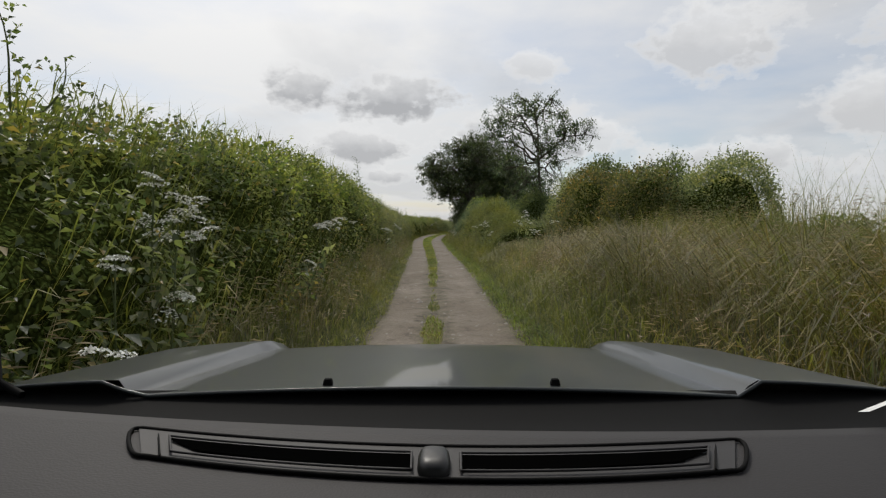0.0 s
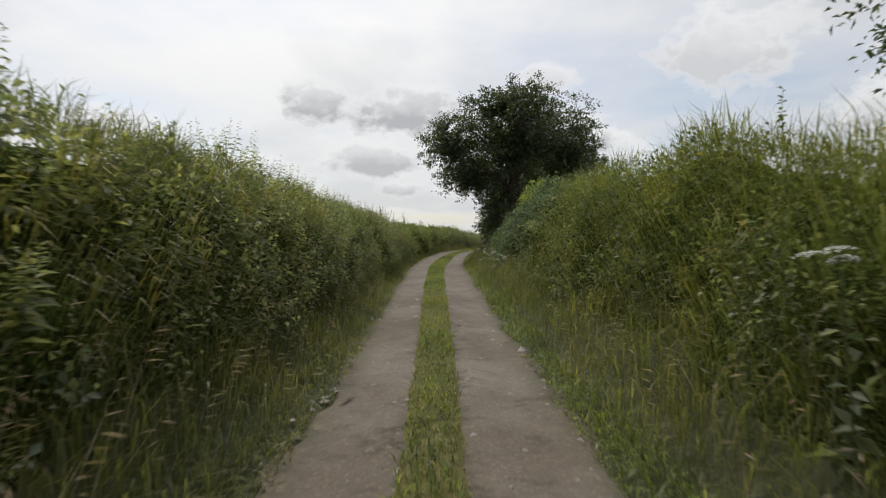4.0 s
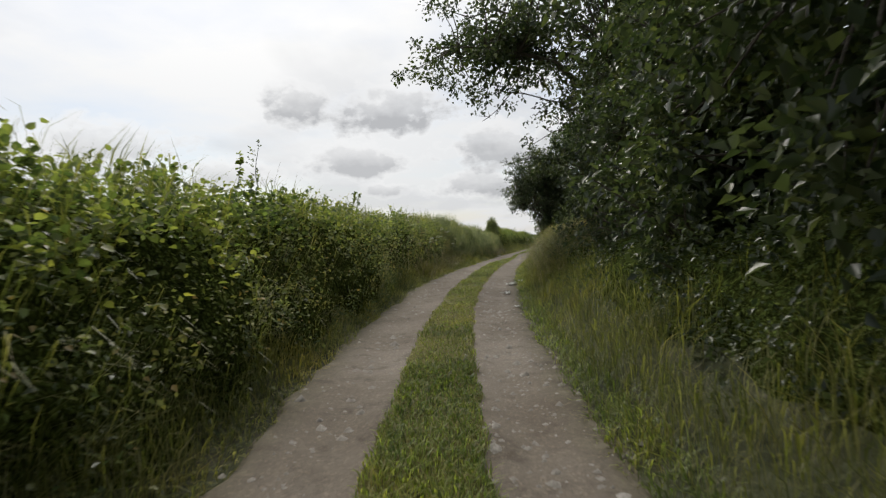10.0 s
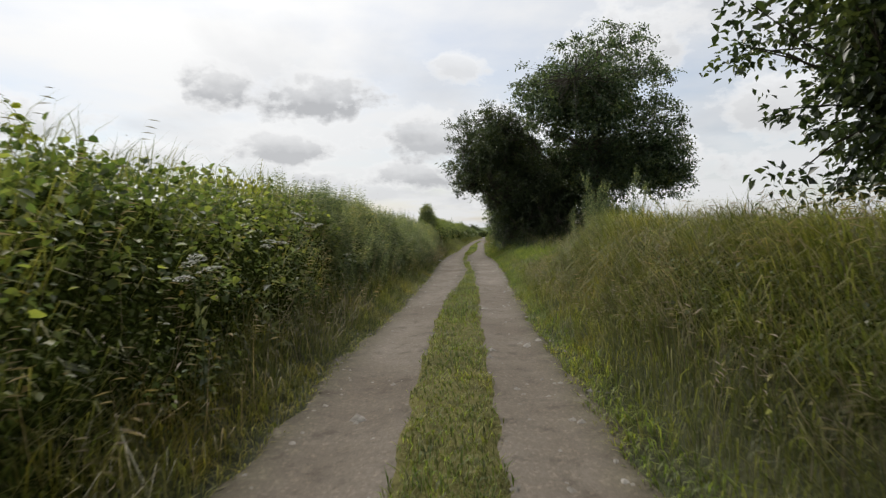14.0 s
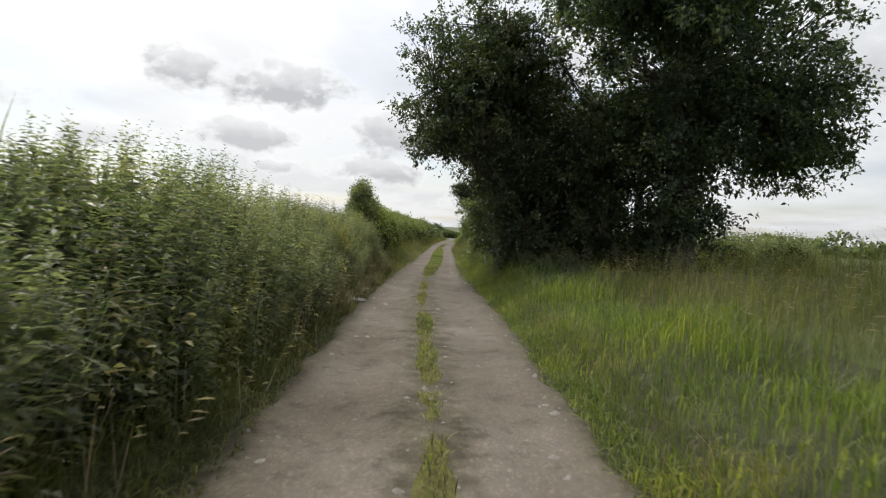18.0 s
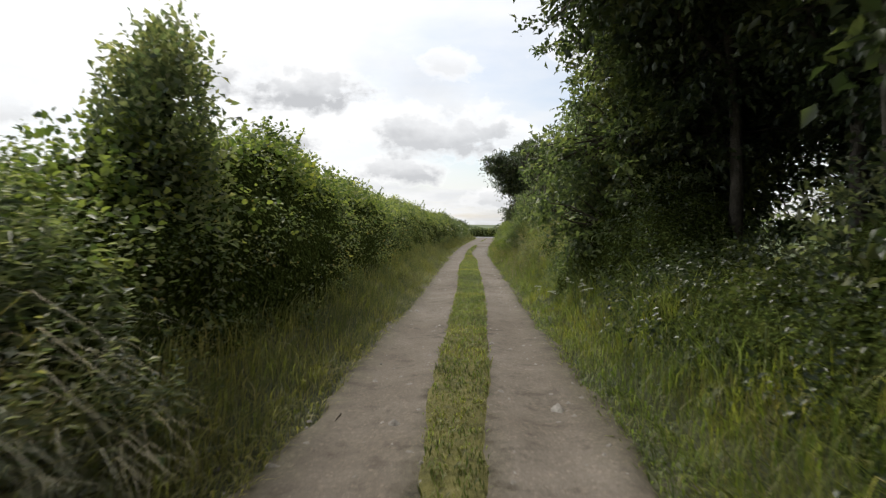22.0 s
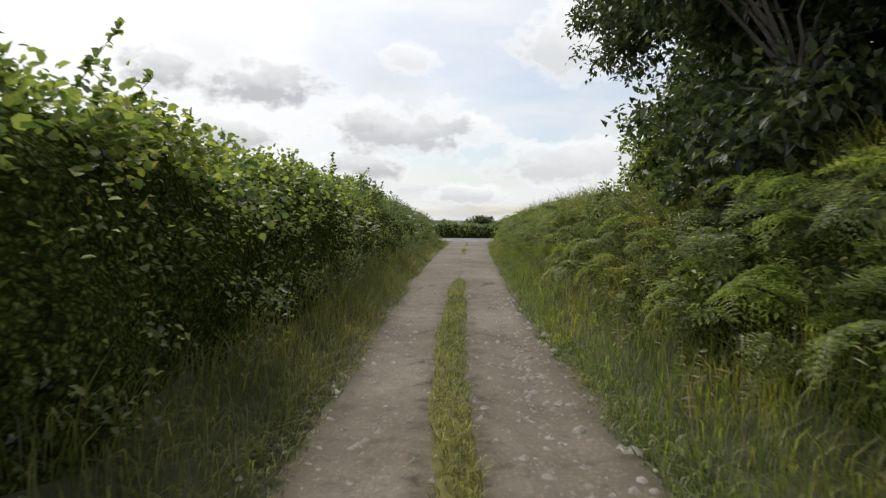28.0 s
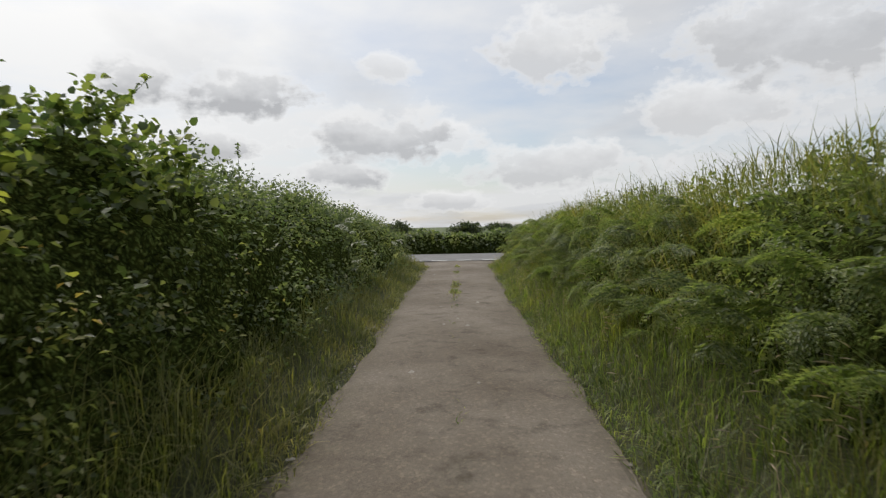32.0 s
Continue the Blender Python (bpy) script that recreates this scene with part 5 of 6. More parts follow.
# ---- junction and distance ----
def tarmac_apron():
    """Smoother tarmac laid over the lane's last stretch, broken along its near edge."""
    offs = np.linspace(-1.15, 1.15, 60)
    brink = 140.9 + 0.4 * np.sin(offs * 2.3 + 0.6) + 0.16 * np.sin(offs * 9.0 + 1) + 0.10 * np.sin(offs * 23.0) - 0.6 * np.exp(-((offs - 0.5) / 0.25) ** 2)
    rows = np.concatenate([[0, 0.002, 0.004, 0.007, 0.010], np.linspace(0.015, 1, 60)])
    Y = brink[None] + (163.0 - brink[None]) * rows[:, None]
    O = np.repeat(offs[None], len(rows), 0) * (0.93 + np.clip((Y - 154) / 9, 0, 1) * 0.7 + 0.04 * np.sin(Y * 1.7) + 0.03 * np.sin(Y * 4.3))
    Z = lane_z(Y) + 0.032 + 0.004 * lump(np.stack([O, Y, 0 * Y], -1).reshape(-1, 3), 4.0).reshape(Y.shape) - 0.02 * (np.abs(O) / 1.3) ** 2
    Z -= 0.06 * np.exp(-(Y - brink[None]) / 0.16)
    v = np.stack([lane_x(Y) + 0.08 + O, Y, Z], -1).reshape(-1, 3)
    nr, nc = Y.shape
    i, j = np.meshgrid(np.arange(nr - 1), np.arange(nc - 1), indexing="ij")
    a = (i * nc + j).ravel()
    me = raw_mesh("road_apron", v, np.stack([a, a + 1, a + nc + 1, a + nc], 1), M_LANE)
    me.attributes.new("across", "FLOAT", "POINT").data.foreach_set("value", np.clip(np.abs(O) * 0.6 + 0.35, 0, 0.95).ravel().astype(np.float32))
    tagged(new("road_apron", me), "worn brown-grey tarmac with a broken edge", "road", kind="structure")


tarmac_apron()


def along(u, w):
    """Place u metres along the crossing road and w metres beyond the lane's mouth."""
    c, s = math.cos(radians(-14)), math.sin(radians(-14))
    return (19.5 + u * c - w * s, 162.0 + u * s + w * c)


def strip_mesh(name, u0, u1, w0, w1, z, mat, steps=40):
    us = np.linspace(u0, u1, steps)
    v = [(*along(u, w), z) for u in us for w in (w0, w1)]
    f = [(2 * k, 2 * k + 2, 2 * k + 3, 2 * k + 1) for k in range(steps - 1)]
    return raw_mesh(name, v, f, mat)


tagged(new("road", strip_mesh("road", -120, 120, 0.3, 6.2, 0.16, M_ROAD)), "grey asphalt road across the lane's end", "road", kind="structure")
for u in np.arange(-3.0, 3.1, 1.0):
    tagged(new("road_marking", strip_mesh("road_marking", u, u + 0.6, 0.55, 0.75, 0.164, M_PAINT, 2)), "worn white give-way dash on the asphalt", "road marking", "give-way dashes", "structure")


def far_hedge(u0, u1, w, h, seed, label):
    rng = np.random.RandomState(seed)
    x, y = along((u0 + u1) / 2, w)
    thing = root("hedge", (x, y, 0.1), label, "hedge", "hedges beyond the road")
    n = int((u1 - u0) * 420)
    u = rng.uniform(u0, u1, n)
    z = h * rng.beta(1.6, 1.0, n) * (1 + 0.10 * np.sin(u * 1.3 + seed) + 0.07 * np.sin(u * 3.1))
    ww = w + rng.normal(size=n) * 0.45
    A = np.array([along(a, b) for a, b in zip(u, ww)])
    P = np.stack([A[:, 0] - x, A[:, 1] - y, z], 1)
    L = rng.uniform(0.12, 0.24, n)
    v, f = kites(rng, P, rng.normal(size=(n, 3)) + (0, -0.5, 0.2), L, L * 0.7)
    child("foliage", raw_mesh("foliage", v, f, M_THORN), thing)
    us = np.linspace(u0, u1, 30)
    q = []
    for a in us:
        for b, c in ((-0.5, 0), (-0.4, 0.75), (0, 0.9), (0.4, 0.75), (0.5, 0)):
            px, py = along(a, w + b)
            q.append((px - x, py - y, c * h))
    k = np.array([(i * 5 + j, i * 5 + j + 1, i * 5 + j + 6, i * 5 + j + 5) for i in range(29) for j in range(4)])
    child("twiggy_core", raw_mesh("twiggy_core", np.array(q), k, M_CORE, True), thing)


far_hedge(-45, -8, 8.4, 1.2, 91, "green far roadside hedge beyond asphalt")
far_hedge(-8, 14, 8.4, 1.1, 92, "clipped far roadside hedge facing the lane")
far_hedge(14, 50, 8.4, 1.2, 93, "green far roadside hedge beyond asphalt")
for k, (u, w, r) in enumerate(((-9, 75, 3.0), (4, 90, 2.8), (15, 140, 4.5), (-40, 130, 5), (60, 150, 6), (-80, 160, 6))):
    x, y = along(u, w)
    tree((x, y, 0.1), ((0, 0, 1.0, r, r, 1.0),), 0.2, M_OAK, "distant round-topped field tree", 0.4, 60, 40, 100 + k, clump_r=1.0, limbs=5)

# hedges on both sides of the crossing road's near edge
far_hedge(-50, -4.5, -1.2, 1.5, 94, "roadside hedge turning away from the lane")
far_hedge(5, 50, -1.2, 1.5, 95, "roadside hedge turning away from the lane")


# ---- flowering plants ----
def umbel_plant(height, seed, heads=4):
    """Hogweed or cow parsley: ribbed stem with flat white flower heads."""
    rng = np.random.RandomState(seed)
    thing = root("umbel_flower", (0, 0, 0), "white flat-headed hogweed in the verge", "wild flower", "white umbel flowers")
    k = np.linspace(0, 1, 6)[:, None]
    bend = np.array([rng.normal() * 0.12, rng.normal() * 0.12, height])
    v, f = tube(k * bend, np.linspace(0.008, 0.004, 6), 5)
    child("stem", raw_mesh("stem", v, f, M_STEM), thing)
    for h in range(heads):
        top = bend + ((0, 0, 0) if h == 0 else (rng.normal() * 0.14, rng.normal() * 0.14, rng.uniform(-0.16, 0.02)))
        r = rng.uniform(0.055, 0.085)
        n = 75
        a, d = rng.uniform(0, 6.28, n), np.sqrt(rng.rand(n))
        tilt = rng.normal(size=2) * 0.25
        P = np.stack([np.cos(a) * d * r, np.sin(a) * d * r, 0.02 * (1 - d * d) + (np.cos(a) * tilt[0] + np.sin(a) * tilt[1]) * d * r], 1) + top
        L = rng.uniform(0.012, 0.022, n)
        tagged(child("flower_head", raw_mesh("flower_head", *kites(rng, P, rng.normal(size=(n, 3)) * (1, 1, 0.25), L, L * 0.9), M_PETAL), thing, "white umbel of tiny petals"), "white umbel of tiny petals", kind="stuff")
        if h:
            v, f = tube(np.linspace(bend * 0.72, top - (0, 0, 0.01), 4), np.linspace(0.004, 0.002, 4), 4)
            child("side_stem", raw_mesh("side_stem", v, f, M_STEM), thing)
    n = 26
    L = rng.uniform(0.07, 0.16, n)
    P = rng.rand(n, 1) * 0.75 * bend + rng.normal(size=(n, 3)) * 0.03
    child("foliage", raw_mesh("foliage", *kites(rng, P, rng.normal(size=(n, 3)), L, L * 0.5), M_NETTLE), thing)
    return thing


def spike_plant(height, seed, label, leaf_len=0.11):
    """Willowherb or nettle: an upright stem with narrow leaves all the way up."""
    rng = np.random.RandomState(seed)
    thing = root("willowherb", (0, 0, 0), label, "wild plant", "tall spikes on the bank")
    k = np.linspace(0, 1, 7)[:, None]
    bend = np.array([rng.normal() * 0.06, rng.normal() * 0.06, height])
    v, f = tube(k * bend, np.linspace(0.008, 0.002, 7), 5)
    child("stem", raw_mesh("stem", v, f, M_STEM), thing)
    n = int(height * 120)
    t = rng.uniform(0.15, 1, n)
    a = rng.uniform(0, 6.28, n)
    D = np.stack([np.cos(a), np.sin(a), 0.35 + 0.5 * t], 1)
    L = leaf_len * (1.15 - 0.8 * t) * rng.uniform(0.7, 1.2, n)
    child("foliage", raw_mesh("foliage", *kites(rng, t[:, None] * bend, D, L, L * 0.28), M_NETTLE), thing)
    return thing


def mugwort_plant(height, seed):
    """Mugwort: a stiff stem with rising side branches, all set with small grey-green leaves."""
    rng = np.random.RandomState(seed)
    thing = root("mugwort", (0, 0, 0), "tall branching grey-green mugwort in the grass", "wild plant", "mugwort in the field edge")
    k = np.linspace(0, 1, 8)[:, None]
    axis = k * (rng.normal() * 0.1, rng.normal() * 0.1, height) + np.sin(k * 4 + seed) * (0.03, 0.03, 0) * k
    child("stem", raw_mesh("stem", *tube(axis, np.linspace(0.009, 0.003, 8), 5), M_STEM), thing)
    P, D, L = [], [], []

    def leaves(line, n, size):
        for t in rng.uniform(0.1, 1, n):
            P.append([np.interp(t, np.linspace(0, 1, len(line)), line[:, c]) for c in range(3)])
            D.append(rng.normal(size=3) * (0.8, 0.8, 0.5) + (0, 0, 0.35))
            L.append(size * (1.15 - 0.55 * t) * rng.uniform(0.7, 1.2))

    leaves(axis[2:], int(height * 75), 0.075)
    for t in np.linspace(0.3, 0.92, 12):
        p = np.array([np.interp(t, k[:, 0], axis[:, c]) for c in range(3)])
        a, reach = rng.uniform(0, 6.28), rng.uniform(0.25, 0.5) * (1.25 - 0.8 * t) * height / 1.6
        u = np.linspace(0, 1, 5)[:, None]
        line = p + u * (math.cos(a) * reach * 0.5, math.sin(a) * reach * 0.5, reach) + u ** 2 * (0, 0, reach * 0.25)
        child("side_stem", raw_mesh("side_stem", *tube(line, np.linspace(0.004, 0.0015, 5), 4), M_STEM), thing)
        leaves(line, 26, 0.06)
    child("foliage", raw_mesh("foliage", *kites(rng, np.array(P), np.array(D), np.array(L), np.array(L) * 0.3), M_NETTLE), thing)
    return thing


def scatter(makers, spots, seed, size=1.0):
    """The first spots take the plants that were built, the others copies of them, turned at random."""
    rng = np.random.RandomState(seed)
    for k, (x, y, z) in enumerate(spots):
        m = pose(x, y, z, rng.normal() * 5, rng.normal() * 5, rng.uniform(0, 360)) @ Matrix.Scale(size * rng.uniform(0.85, 1.1), 4)
        if k < len(makers) and size == 1.0:
            makers[k].matrix_basis = m
        else:
            copy_thing(makers[k % len(makers)], m)


def spots(side, y0, y1, lat0, lat1, n, seed, lift=0.0):
    rng = np.random.RandomState(seed)
    out = []
    for _ in range(n):
        y, off = rng.uniform(y0, y1), side * rng.uniform(lat0, lat1)
        out.append((float(lane_x(y) + off), y, float(ground_z(y, off)) + lift))
    return out


UMBELS = [umbel_plant(h, 200 + k, n) for k, (h, n) in enumerate(((1.3, 4), (1.1, 3), (1.45, 4), (0.8, 3)))]
scatter(UMBELS, spots(-1, 3.0, 6.0, 1.6, 1.85, 7, 1) + spots(-1, 2.2, 2.6, 1.4, 1.5, 1, 2) + spots(-1, 7, 13, 1.7, 1.9, 5, 3)
        + spots(-1, 19, 22, 1.55, 1.8, 5, 4) + spots(1, 20, 27, 1.8, 2.1, 5, 5) + spots(1, 14.5, 18.5, 2.6, 3.3, 6, 14)
        + spots(1, 50, 51, 1.7, 1.9, 1, 7, -0.2) + spots(-1, 68, 78, 1.6, 2.1, 5, 8) + spots(1, 126, 136, 1.9, 2.3, 5, 9)
        + spots(-1, 138, 141, 1.7, 2.0, 3, 10) + spots(-1, 150, 154, 1.6, 2.0, 6, 11), 3)
scatter(UMBELS, spots(1, 38.0, 43.5, 1.5, 1.95, 13, 6) + spots(1, 44, 47, 1.5, 1.8, 4, 12) + spots(1, 100, 110, 1.4, 1.8, 4, 13), 5, 0.55)
SPIKES = [spike_plant(h, 220 + k, "tall leafy willowherb spike on the hedge bank") for k, h in enumerate((1.5, 1.7, 1.35, 1.6))]
scatter(SPIKES, spots(-1, 49.5, 52.5, 2.7, 3.1, 12, 21, 0.75) + spots(-1, 76, 102, 2.1, 3.1, 110, 22, 0.0) + spots(-1, 76, 102, 1.6, 2.1, 60, 27, -0.5)
        + spots(1, 84, 98, 5.0, 8.0, 16, 24, -0.2) + spots(-1, 20, 40, 2.6, 3.2, 10, 25, 0.6)
        + spots(-1, 113, 120, 2.6, 3.2, 7, 26, 0.75), 4)


MUGWORTS = [mugwort_plant(h, 230 + k) for k, h in enumerate((1.75, 1.95, 1.5, 2.1))]
scatter(MUGWORTS, spots(1, 79.4, 82.6, 3.1, 4.5, 18, 23, 0.15), 6)


def tall_shoot(x, y, z, height, seed):
    """A long leafy shoot rising out of a hedge top, with short side twigs."""
    rng = np.random.RandomState(seed)
    thing = root("hawthorn_shoot", (x, y, z), "long leafy hawthorn shoot above the hedge", "shoot", "tall hedge shoots")
    k = np.linspace(0, 1, 9)[:, None]
    axis = k * (rng.normal() * 0.15, rng.normal() * 0.15, height) + np.sin(k * 3 + seed) * (0.06, 0.05, 0)
    child("stem", raw_mesh("stem", *tube(axis - axis[0], np.linspace(0.009, 0.003, 9), 5), M_STEM), thing)
    P, D = [], []
    for t in np.linspace(0.15, 0.98, int(height * 13)):
        p = np.array([np.interp(t, k[:, 0], (axis - axis[0])[:, c]) for c in range(3)])
        a, reach = rng.uniform(0, 6.28), rng.uniform(0.08, 0.28) * (1.2 - 0.7 * t)
        d = np.array([math.cos(a), math.sin(a), 0.5])
        for u in np.linspace(0.2, 1, 7):
            P.append(p + d * reach * u)
            D.append(d * 0.5 + rng.normal(size=3) * 0.7)
    L = 0.05 * rng.uniform(0.6, 1.2, len(P))
    child("foliage", raw_mesh("foliage", *kites(rng, np.array(P), np.array(D), L, L * 0.65), M_BRAMBLE), thing)


for k, (y, off, z, height) in enumerate(((3.75, -2.75, 2.1, 0.7), (3.95, -2.75, 2.1, 0.45), (22.1, -2.75, 2.4, 1.6), (22.6, -2.9, 2.4, 1.1), (21.5, -2.8, 2.5, 0.7), (59.7, -3.0, 2.55, 0.75))):
    tall_shoot(float(lane_x(y)) + off, y, z, height, 420 + k)


# bracken fronds hanging out of the last bank
def frond(length, seed):
    rng = np.random.RandomState(seed)
    thing = root("bracken", (0, 0, 0), "arching green bracken frond on the bank", "fern", "bracken on the bank")
    t = np.linspace(0, 1, 24)
    rib = np.stack([0 * t, length * 0.75 * t, length * (0.62 * t - 0.78 * t * t)], 1)
    v, f = tube(rib, np.linspace(0.003, 0.001, 24), 4)
    child("stalk", raw_mesh("stalk", v, f, M_STEM), thing)
    P, D, L, W = [], [], [], []
    for p, q in zip(rib[4:], t[4:]):
        for s in (-1, 1):
            reach = length * 0.36 * (1.05 - q) ** 0.8 * rng.uniform(0.85, 1.1)
            d = unit(np.array([(s, 0.45 + 0.3 * q, -0.25 + rng.normal() * 0.12)]))[0]
            across = unit(np.array([(-d[1], d[0], rng.normal() * 0.1)]))[0]
            for k in np.linspace(0.12, 0.92, 5):
                for side in (-1, 1):
                    P.append(p + d * reach * k - (0, 0, 0.1 * reach * k * k))
                    D.append(across * side + d * 0.7 - (0, 0, 0.2))
                    L.append(reach * 0.26 * (1.1 - k) + 0.012)
                    W.append(L[-1] * 0.42)
    tagged(child("frond_blade", raw_mesh("frond_blade", *kites(rng, np.array(P), np.array(D), np.array(L), np.array(W)), M_FERN), thing), "twice-cut feathered green bracken blade", kind="stuff")
    return thing


FRONDS = [frond(0.66, 240), frond(0.52, 241), frond(0.78, 242)]
rng_f = np.random.RandomState(9)
rest = []
for k, (x, y, z) in enumerate(spots(1, 140, 159, 1.8, 2.6, 150, 31) + spots(1, 121, 134, 2.1, 2.8, 130, 32) + spots(1, 140, 159, 1.8, 2.6, 90, 34) + spots(1, 121, 140, 2.1, 2.8, 120, 33)):
    part_up = float(rng_f.uniform(0.15, 0.8))
    x = float(lane_x(y)) + 1.72 + 0.95 * part_up
    up = part_up * (float(top_height(1, y)) - z)
    m = pose(x, y, z + up, rng_f.uniform(-25, 30), rng_f.normal() * 22, 90 + rng_f.normal() * 50)
    if k < 3:
        FRONDS[k].matrix_basis = m
    elif k < 280:
        copy_thing(FRONDS[k % 3], m)
    else:
        rest.append((k % 3, np.array(m)))
LEAFLETS = []
for thing in FRONDS:
    me = next(c for c in thing.children if c.name.startswith("frond_blade")).data
    co = np.empty(len(me.vertices) * 3)
    me.vertices.foreach_get("co", co)
    LEAFLETS.append((co.reshape(-1, 3), np.array([tuple(p.vertices) for p in me.polygons])))
v, f = merged([(LEAFLETS[k][0] @ m[:3, :3].T + m[:3, 3], LEAFLETS[k][1]) for k, m in rest])
tagged(new("bracken_bed", raw_mesh("bracken_bed", v, f, M_FERN)), "crowded green bracken deeper in the bank", "fern", "", "stuff")


# ---- small things on and over the lane ----
def litter(x, y, size, seed):
    rng = np.random.RandomState(seed)
    bm = bmesh.new()
    bmesh.ops.create_grid(bm, x_segments=6, y_segments=6, size=size)
    for vert in bm.verts:
        vert.co.z = 0.02 + abs(rng.normal()) * size * 0.22
        vert.co.y *= 0.6
    me = bpy.data.meshes.new("paper_litter")
    bm.to_mesh(me)
    bm.free()
    me.materials.append(M_PAPER)
    ob = new("paper_litter", me)
    solid = ob.modifiers.new("thick", "SOLIDIFY")
    solid.thickness = 0.003
    ob.matrix_basis = pose(x, y, float(lane_profile(np.array([y]), np.array([x - lane_x(y)]))[0]), 0, 0, 40 * seed)
    tagged(ob, "crumpled white paper litter on the lane edge", "litter", "litter on the lane")


M_PAPER = rough_material("white_paper", [(0.3, (0.72, 0.72, 0.70)), (0.7, (0.82, 0.82, 0.80))], 9.0, 0.1, 0.6)
litter(0.60, 65.3, 0.13, 1)
litter(0.28, 63.4, 0.11, 2)
litter(0.25, 61.3, 0.05, 5)
litter(0.95, 66.2, 0.08, 3)
litter(3.0, 94.2, 0.14, 4)


def dead_branch(points, r0, label, seed, twigs=7):
    rng = np.random.RandomState(seed)
    pts = np.array(points, float)
    k = np.linspace(0, len(pts) - 1, 14)
    q = np.stack([np.interp(k, np.arange(len(pts)), pts[:, c]) for c in range(3)], 1)
    q[1:-1] += rng.normal(size=(12, 3)) * 0.03
    thing = root("dead_branch", tuple(q[0]), label, "branch", "dead branches")
    v, f = tube(q - q[0], np.linspace(r0, r0 * 0.25, 14), 7)
    child("stem", raw_mesh("stem", v, f, M_DEAD, True), thing)
    for n in range(twigs):
        i = rng.randint(4, 13)
        d = unit((q[i] - q[i - 1] + rng.normal(size=3) * 0.25)[None])[0]
        t = np.linspace(0, 1, 5)[:, None] * rng.uniform(0.2, 0.5)
        w = (q[i] - q[0]) + d * t + rng.normal(size=(5, 3)) * 0.015
        v, f = tube(w, np.linspace(r0 * 0.35, 0.002, 5), 5)
        child("twig", raw_mesh("twig", v, f, M_DEAD, True), thing)


dead_branch(((11.82, 114.22, 0.9), (11.8, 114.25, 1.8), (11.68, 114.46, 2.1), (11.6, 114.9, 2.52), (11.23, 115.4, 2.98), (10.64, 116.06, 3.76)), 0.05, "bare grey dead branch leaning out of the hedge", 1, 9)
dead_branch(((11.6, 113.6, 0.9), (11.45, 113.89, 2.03), (11.27, 114.25, 2.52), (11.13, 114.61, 3.11), (10.91, 115.09, 3.7), (10.75, 115.4, 4.2)), 0.055, "bare forked dead branch leaning over the lane", 2, 6)
dead_branch(((3.6, 66.9, 4.6), (2.57, 66.88, 5.3), (1.02, 66.85, 5.7), (0.1, 66.82, 4.9)), 0.03, "pale dead bough hanging from a tree", 3, 10)


# hedge lines far across the fields on both sides
def field_hedge(x0, y0, x1, y1, h, seed, label):
    rng = np.random.RandomState(seed)
    thing = root("hedge", ((x0 + x1) / 2, (y0 + y1) / 2, 0.2), label, "hedge", "far field hedges")
    n = 5000
    t = rng.rand(n)
    z = h * rng.beta(1.5, 1.1, n) * (1 + 0.25 * np.sin(t * 31 + seed) + 0.15 * np.sin(t * 77))
    P = np.stack([(x1 - x0) * (t - 0.5) + rng.normal(size=n) * 0.5, (y1 - y0) * (t - 0.5) + rng.normal(size=n) * 0.5, z], 1)
    L = rng.uniform(0.35, 0.7, n)
    child("foliage", raw_mesh("foliage", *kites(rng, P, rng.normal(size=(n, 3)), L, L * 0.7), M_THORN), thing)


field_hedge(45, 60, 80, 190, 2.6, 301, "dark hedge line across a field")
field_hedge(24, 150, 90, 128, 2.0, 302, "dark hedge line behind the field")
field_hedge(-60, 20, -50, 170, 2.6, 303, "dark far hedge line beyond pasture")


# ---- the car at the start of the lane ----
def plastic(name, color, rough, scale=350.0, bump=0.25, spec=0.4):
    mat, nt, bsdf, out = material(name)
    tc = nt.nodes.new("ShaderNodeTexCoord")
    big, fine = node(nt, "ShaderNodeTexNoise", Scale=5.0, Detail=4.0), node(nt, "ShaderNodeTexVoronoi", Scale=scale)
    for n in (big, fine):
        nt.links.new(tc.outputs["Object"], n.inputs["Vector"])
    tone = color_ramp(nt, big.outputs["Fac"], [(0.3, tuple(c * 0.85 for c in color)), (0.7, tuple(c * 1.15 for c in color))])
    nt.links.new(tone, bsdf.inputs["Base Color"])
    bsdf.inputs["Roughness"].default_value = rough
    bsdf.inputs["Specular IOR Level"].default_value = spec
    bp = node(nt, "ShaderNodeBump", Strength=bump, Distance=0.001)
    nt.links.new(fine.outputs["Distance"], bp.inputs["Height"])
    nt.links.new(bp.outputs[0], bsdf.inputs["Normal"])
    return mat


M_DASH = plastic("grained_dark_grey_plastic", (0.016, 0.0142, 0.0148), 0.7)
M_BEZEL = plastic("smooth_grey_plastic", (0.0175, 0.016, 0.0165), 0.6, 900, 0.05)
M_BLACK = plastic("matt_black_plastic", (0.004, 0.004, 0.004), 0.8, 500, 0.1, 0.1)
# near-black without gloss, for the painted depth of the vent slots
M_SLOT_SHADE = plastic("black_for_slot_shade", (0.0015, 0.0015, 0.0015), 1.0, 500, 0.0, 0.0)
M_GLOSS = plastic("glossy_black_plastic", (0.012, 0.012, 0.012), 0.42, 900, 0.0)
M_TYRE = plastic("black_rubber", (0.015, 0.015, 0.015), 0.85, 200, 0.3)


